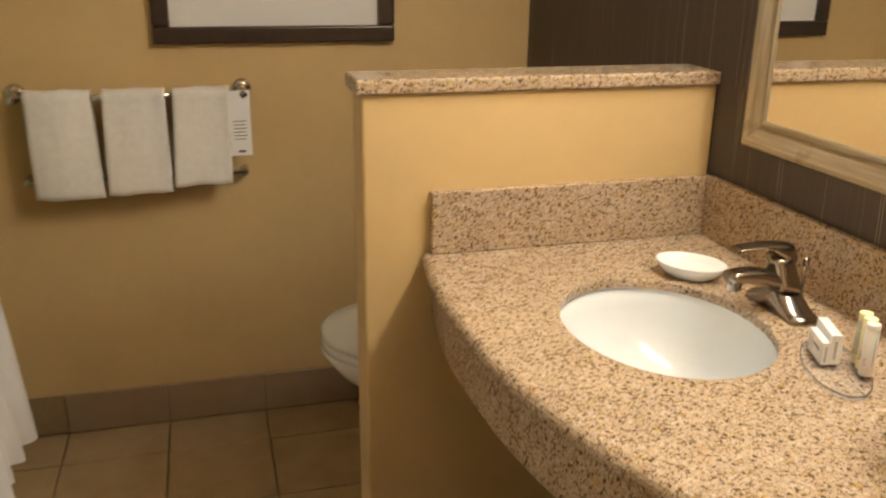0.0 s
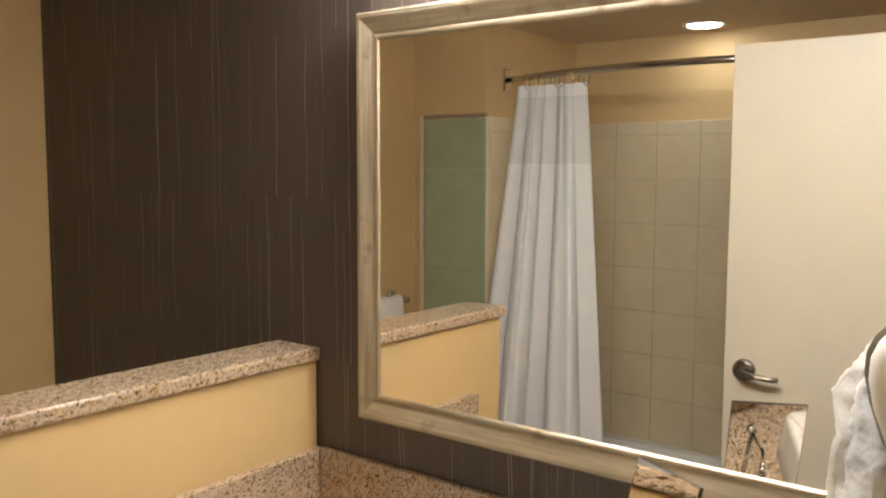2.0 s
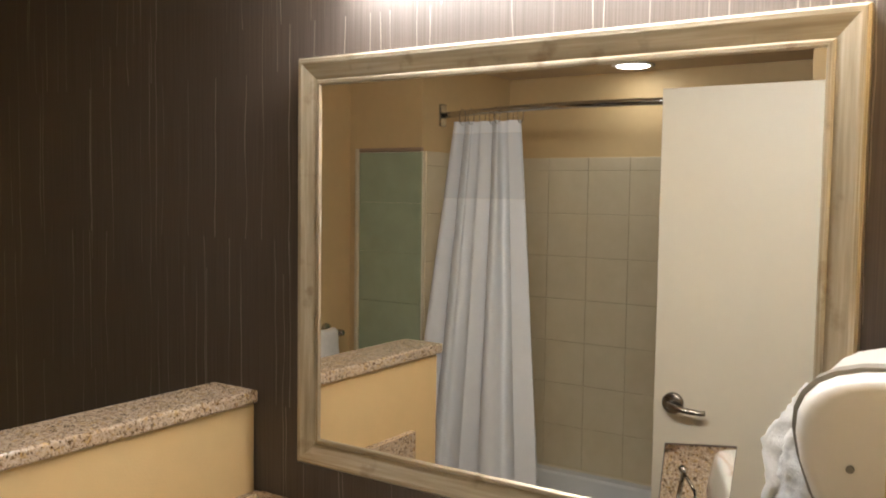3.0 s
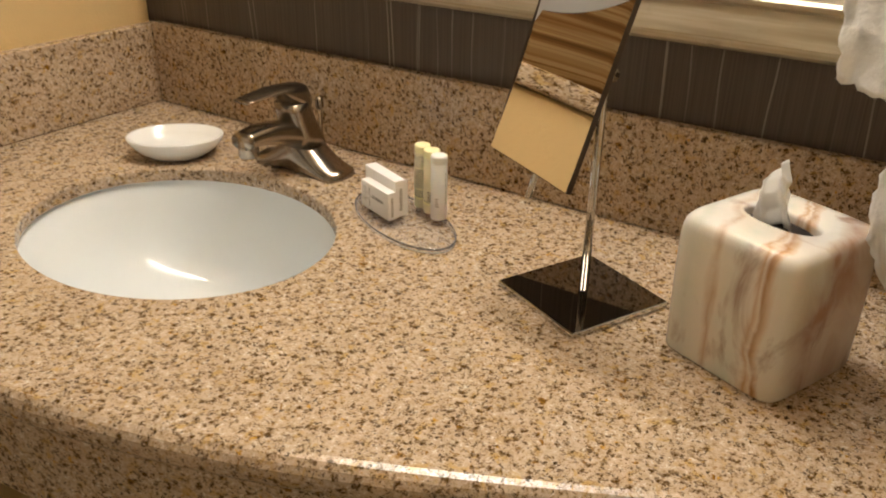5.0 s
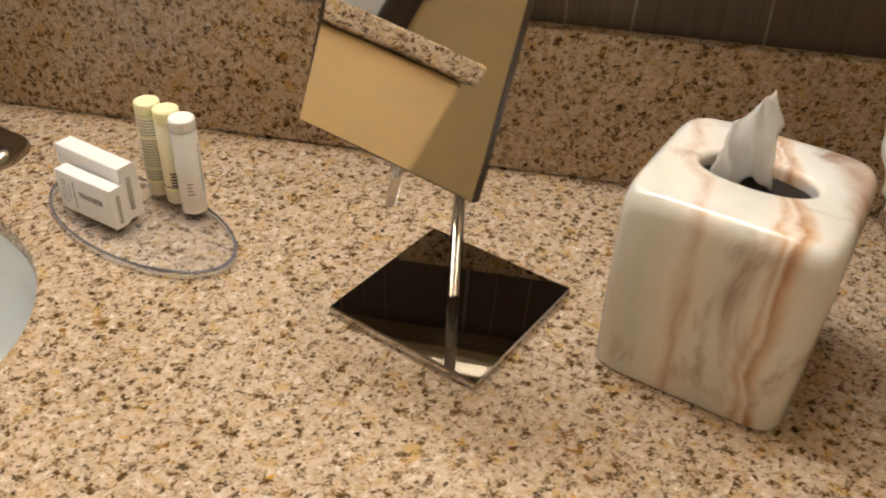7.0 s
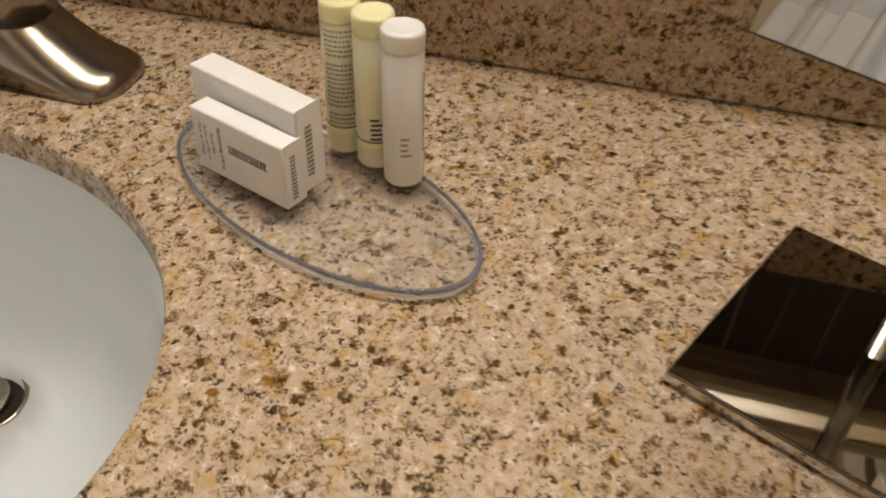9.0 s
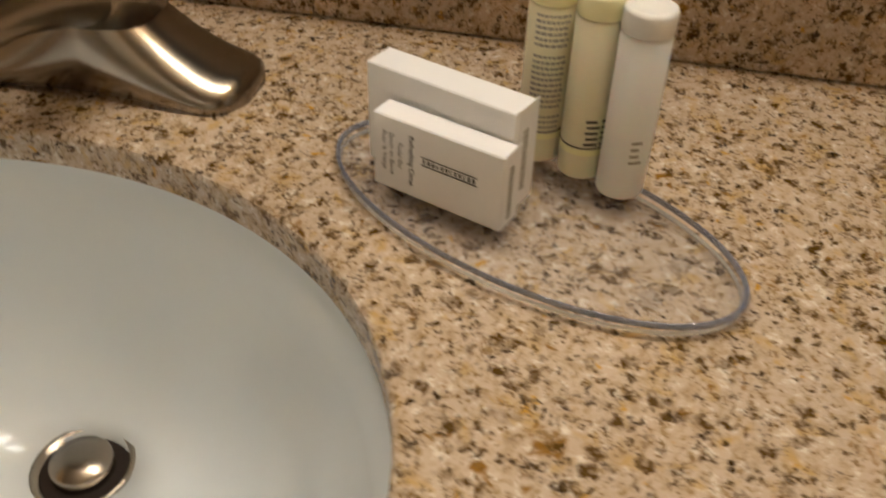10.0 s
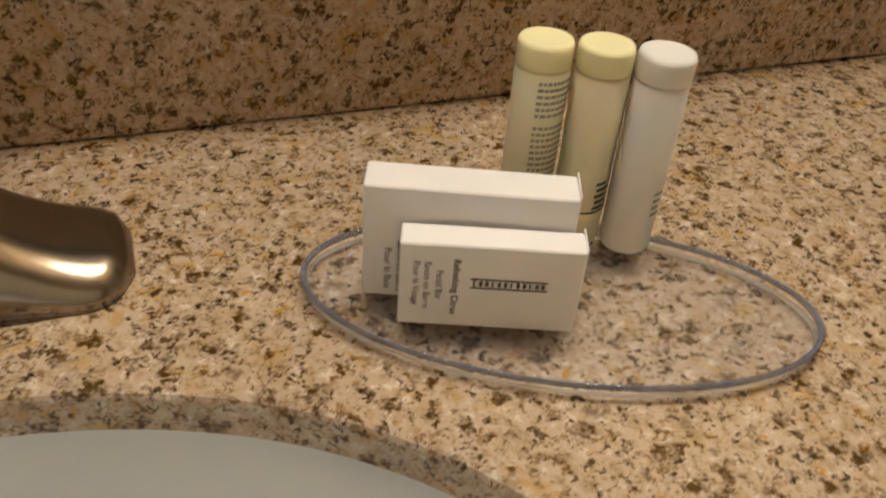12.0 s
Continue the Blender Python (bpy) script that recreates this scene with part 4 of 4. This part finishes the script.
# ---- picture ----
pic = thing("framed_picture", (-0.741, 1.06, 1.16), "framed sepia print with white mat and dark frame", "picture")
PW, PH = 0.333, 0.60
for x0, x1, z0, z1 in ((-PW, PW, 0, 0.046), (-PW, PW, PH - 0.046, PH), (-PW, -PW + 0.046, 0.0465, PH - 0.0465), (PW - 0.046, PW, 0.0465, PH - 0.0465)):
    part("frame_rail", block(x0, x1, -0.030, -0.0005, z0, z1, 0.006, 3), BRONZE, pic)
part("mat", block(-PW + 0.045, PW - 0.045, -0.014, -0.002, 0.045, PH - 0.045), MAT_BOARD, pic)
part("print", block(-0.213, 0.219, -0.0165, -0.0142, 0.128, PH - 0.128), art_mat(), pic, "sepia wave print")

# ---- tub, curtain, rod ----
tub = thing("bathtub", (-1.955, -0.0175, 0), "white enamelled alcove bathtub behind the curtain", "bathtub")
rings = [[(x * a, y * b, z) for x, y in [(p[0], p[1]) for p in oval(0, 0, 0, 0.342, 0.712, 64, 12)]] for a, b, z in [(1, 1, 0.001), (1, 1, 0.35), (0.99, 0.995, 0.36), (0.84, 0.93, 0.36), (0.82, 0.92, 0.35), (0.74, 0.86, 0.12), (0.6, 0.75, 0.09), (0.2, 0.3, 0.085)]]
part("shell", loft(rings), PORCELAIN, tub, smooth=False)

rod = thing("curtain_rod", (-1.725, 0.6995, 1.905), "curved polished metal shower curtain rod", "curtain rod")
pts = []
for k in range(25):
    s = k / 24
    pts.append((0.15 * math.sin(math.pi * s) ** 0.9 if 0 < s < 1 else 0.0, -0.012 - 1.41 * s, 0.0))
part("rail", tube(pts, 0.0125, 14), CHROME, rod, smooth=True)
for yy, d in ((-0.0005, -1), (-1.434, 1)):
    part("flange", block(-0.022, 0.022, min(yy, yy + d * 0.012), max(yy, yy + d * 0.012), -0.045, 0.045, 0.004), CHROME, rod)


def curtain():
    c = thing("shower_curtain", (-1.95, 0.60, 0), "white cloth shower curtain with a sheer upper band", "shower curtain")

    def point(u, z):
        top = 1.865
        s = (top - z) / (top - 0.24)
        spread = 0.28 + 0.27 * min(1, s * 1.25)
        y = -0.185 + (0.5 - u) * spread - 0.045 * s
        wave = math.sin(u * 2 * math.pi * 5.2 + 1.3 * math.sin(5 * u) + 0.5 * math.sin(s * 3 + 9 * u)) * (0.65 + 0.45 * math.sin(u * 11 + 1)) * (0.018 + 0.016 * s) + 0.008 * math.sin(u * 31 + s * 2)
        x = 0.335 + 0.16 * s ** 1.1 + wave
        return (x, y + 0.010 * math.cos(u * 44), z)

    def sheet(name, z0, z1, mat, label, th=0.0012):
        n = max(3, int((z1 - z0) / 0.06))
        bm = loft([[point(i / 120, z0 + (z1 - z0) * k / n) for i in range(121)] for k in range(n + 1)], closed=False)
        part(name, bm, mat, c, label, smooth=True)

    sheet("header", 1.82, 1.865, CLOTH, "white header band with grommets")
    sheet("sheer_band", 1.575, 1.8195, SHEER, "sheer grey-white mesh band")
    sheet("cloth", 0.24, 1.5745, CLOTH, "white pleated cloth")
    for i in range(7):
        u = (i + 0.5) / 7
        p = point(u, 1.855)
        ring = []
        for k in range(20):
            t = 2 * math.pi * k / 20
            cx, cz = 0.022 * math.cos(t), 0.030 * math.sin(t)
            ring.append([(p[0] + cx + 0.0018 * math.cos(a) * math.cos(t), p[1] + 0.0018 * math.sin(a), p[2] + 0.028 + cz + 0.0018 * math.cos(a) * math.sin(t)) for a in [2 * math.pi * j / 6 for j in range(6)]])
        bm = loft(ring + ring[:1], ends=False)
        bmesh.ops.remove_doubles(bm, verts=bm.verts, dist=1e-6)
        part("ring", bm, CHROME, c, "thin metal ring", smooth=True)


curtain()

# ---- open door ----
door = thing("door_1", (-1.452, -1.19, 0), "cream painted door standing open with lever handle", "door")
leaf = part("leaf", block(-0.02, 0.02, 0.0, 0.875, 0.008, 1.925, 0.002), DOOR, door)
handle = part("rose", tube([(0.0202, 0.812, 0.945), (0.028, 0.812, 0.945), (0.033, 0.812, 0.945)], [0.034, 0.034, 0.026], 32), NICKEL, door, "brushed nickel rose", smooth=True)
part("lever", tube([(0.033, 0.812, 0.945), (0.066, 0.812, 0.945), (0.072, 0.80, 0.944), (0.073, 0.76, 0.938), (0.072, 0.715, 0.936), (0.064, 0.700, 0.936)], [0.012, 0.011, 0.011, 0.0095, 0.0085, 0.008], 16), NICKEL, handle, "brushed nickel lever", smooth=True)
part("latch_plate", block(-0.012, 0.012, 0.8752, 0.8765, 0.915, 0.975), NICKEL, door)
for hz in (0.25, 1.0, 1.75):
    part("hinge", turned([(0.006, hz - 0.045), (0.006, hz + 0.045)], 12, 0.024, -0.006), NICKEL, door, smooth=True)

# ---- tiles ----
tile_me = finish(block(-0.1448, 0.1448, -0.1448, 0.1448, -0.0039, 0.004, 0.0015, 1), "tile", FLOOR_TILE)
for i in range(-5, 5):
    for j in range(-13, 4):
        x, y = -0.837 + 0.1475 + i * 0.295, 0.868 + 0.1475 + j * 0.295
        if -2.3 < x < 0.02 and -2.9 < y < 0.95 and not (x < -1.6 and y > -0.735):
            t = new("tile", tile_me)
            t.parent = floor
            t.location = (x, y, random.Random(i * 31 + j).uniform(-0.0003, 0.0003))
last_me = finish(block(-0.1448, 0.1448, -0.0865, 0.0865, -0.0039, 0.004, 0.0015, 1), "tile", FLOOR_TILE)
for i in range(-3, 3):
    t = new("tile", last_me)
    t.parent = floor
    t.location = (-0.837 + 0.1475 + i * 0.295, 0.957, 0)
base = structure("baseboard", block(-1.5895, 0.0148, 1.052, 1.0598, 0.004, 0.128), GROUT, "taupe ceramic tile baseboard")
base_me = finish(block(-0.1455, 0.1455, -0.004, 0.004, 0.006, 0.131, 0.0015, 1), "tile", BASE_TILE)
for i in range(-2, 3):
    t = new("tile", base_me)
    t.parent = base
    t.location = (-0.837 + 0.1475 + i * 0.295, 1.048, 0)

surround = structure("tile_surround_back", block(-2.2998, -2.294, -0.733, 0.6995, 0.36, 1.757), PALE_GROUT, "glazed cream wall tile behind the tub", "tile wall")
wall_me = finish(block(-0.004, 0.004, -0.0945, 0.0945, -0.0945, 0.0945, 0.0015, 1), "tile", WALL_TILE)
top_me = finish(block(-0.004, 0.004, -0.0945, 0.0945, -0.0285, 0.0285, 0.0015, 1), "tile", WALL_TILE)
for i in range(7):
    for k in range(8):
        t = new("tile", wall_me if k < 7 else top_me)
        t.parent = surround
        t.location = (-2.2905, 0.584 - i * 0.19, 0.465 + k * 0.19 if k < 7 else 1.7285)
head = structure("tile_surround_head", block(-2.289, -1.5945, 0.694, 0.6998, 0.36, 1.757), PALE_GROUT, "glazed cream wall tile at the tub head", "tile wall")
for i in range(3):
    for k in range(8):
        t = new("tile", wall_me if k < 7 else top_me)
        t.parent = head
        t.matrix_basis = pose(-1.70 - i * 0.19, 0.6905, 0.465 + k * 0.19 if k < 7 else 1.7285, 0, 0, 90)
side = structure("tile_surround_side", block(-1.5898, -1.584, 0.691, 1.000, 0.004, 1.755), PALE_GROUT, "glazed sage tile panel on the wall end", "tile wall")
green_me = finish(block(-0.004, 0.004, -0.1525, 0.1525, -0.0995, 0.0995, 0.0005, 1), "tile", GREEN_TILE)
for k in range(9):
    t = new("tile", green_me)
    t.parent = side
    t.location = (-1.5805, 0.8455, 1.652 - k * 0.2)
part("edge_trim", block(-1.5898, -1.572, 1.001, 1.021, 0.004, 1.77, 0.004), WALL_TILE, side, "rounded cream edge trim")
part("top_trim", block(-1.5898, -1.574, 0.691, 1.0005, 1.7555, 1.77, 0.003), BASE_TILE, side, "brown top trim")
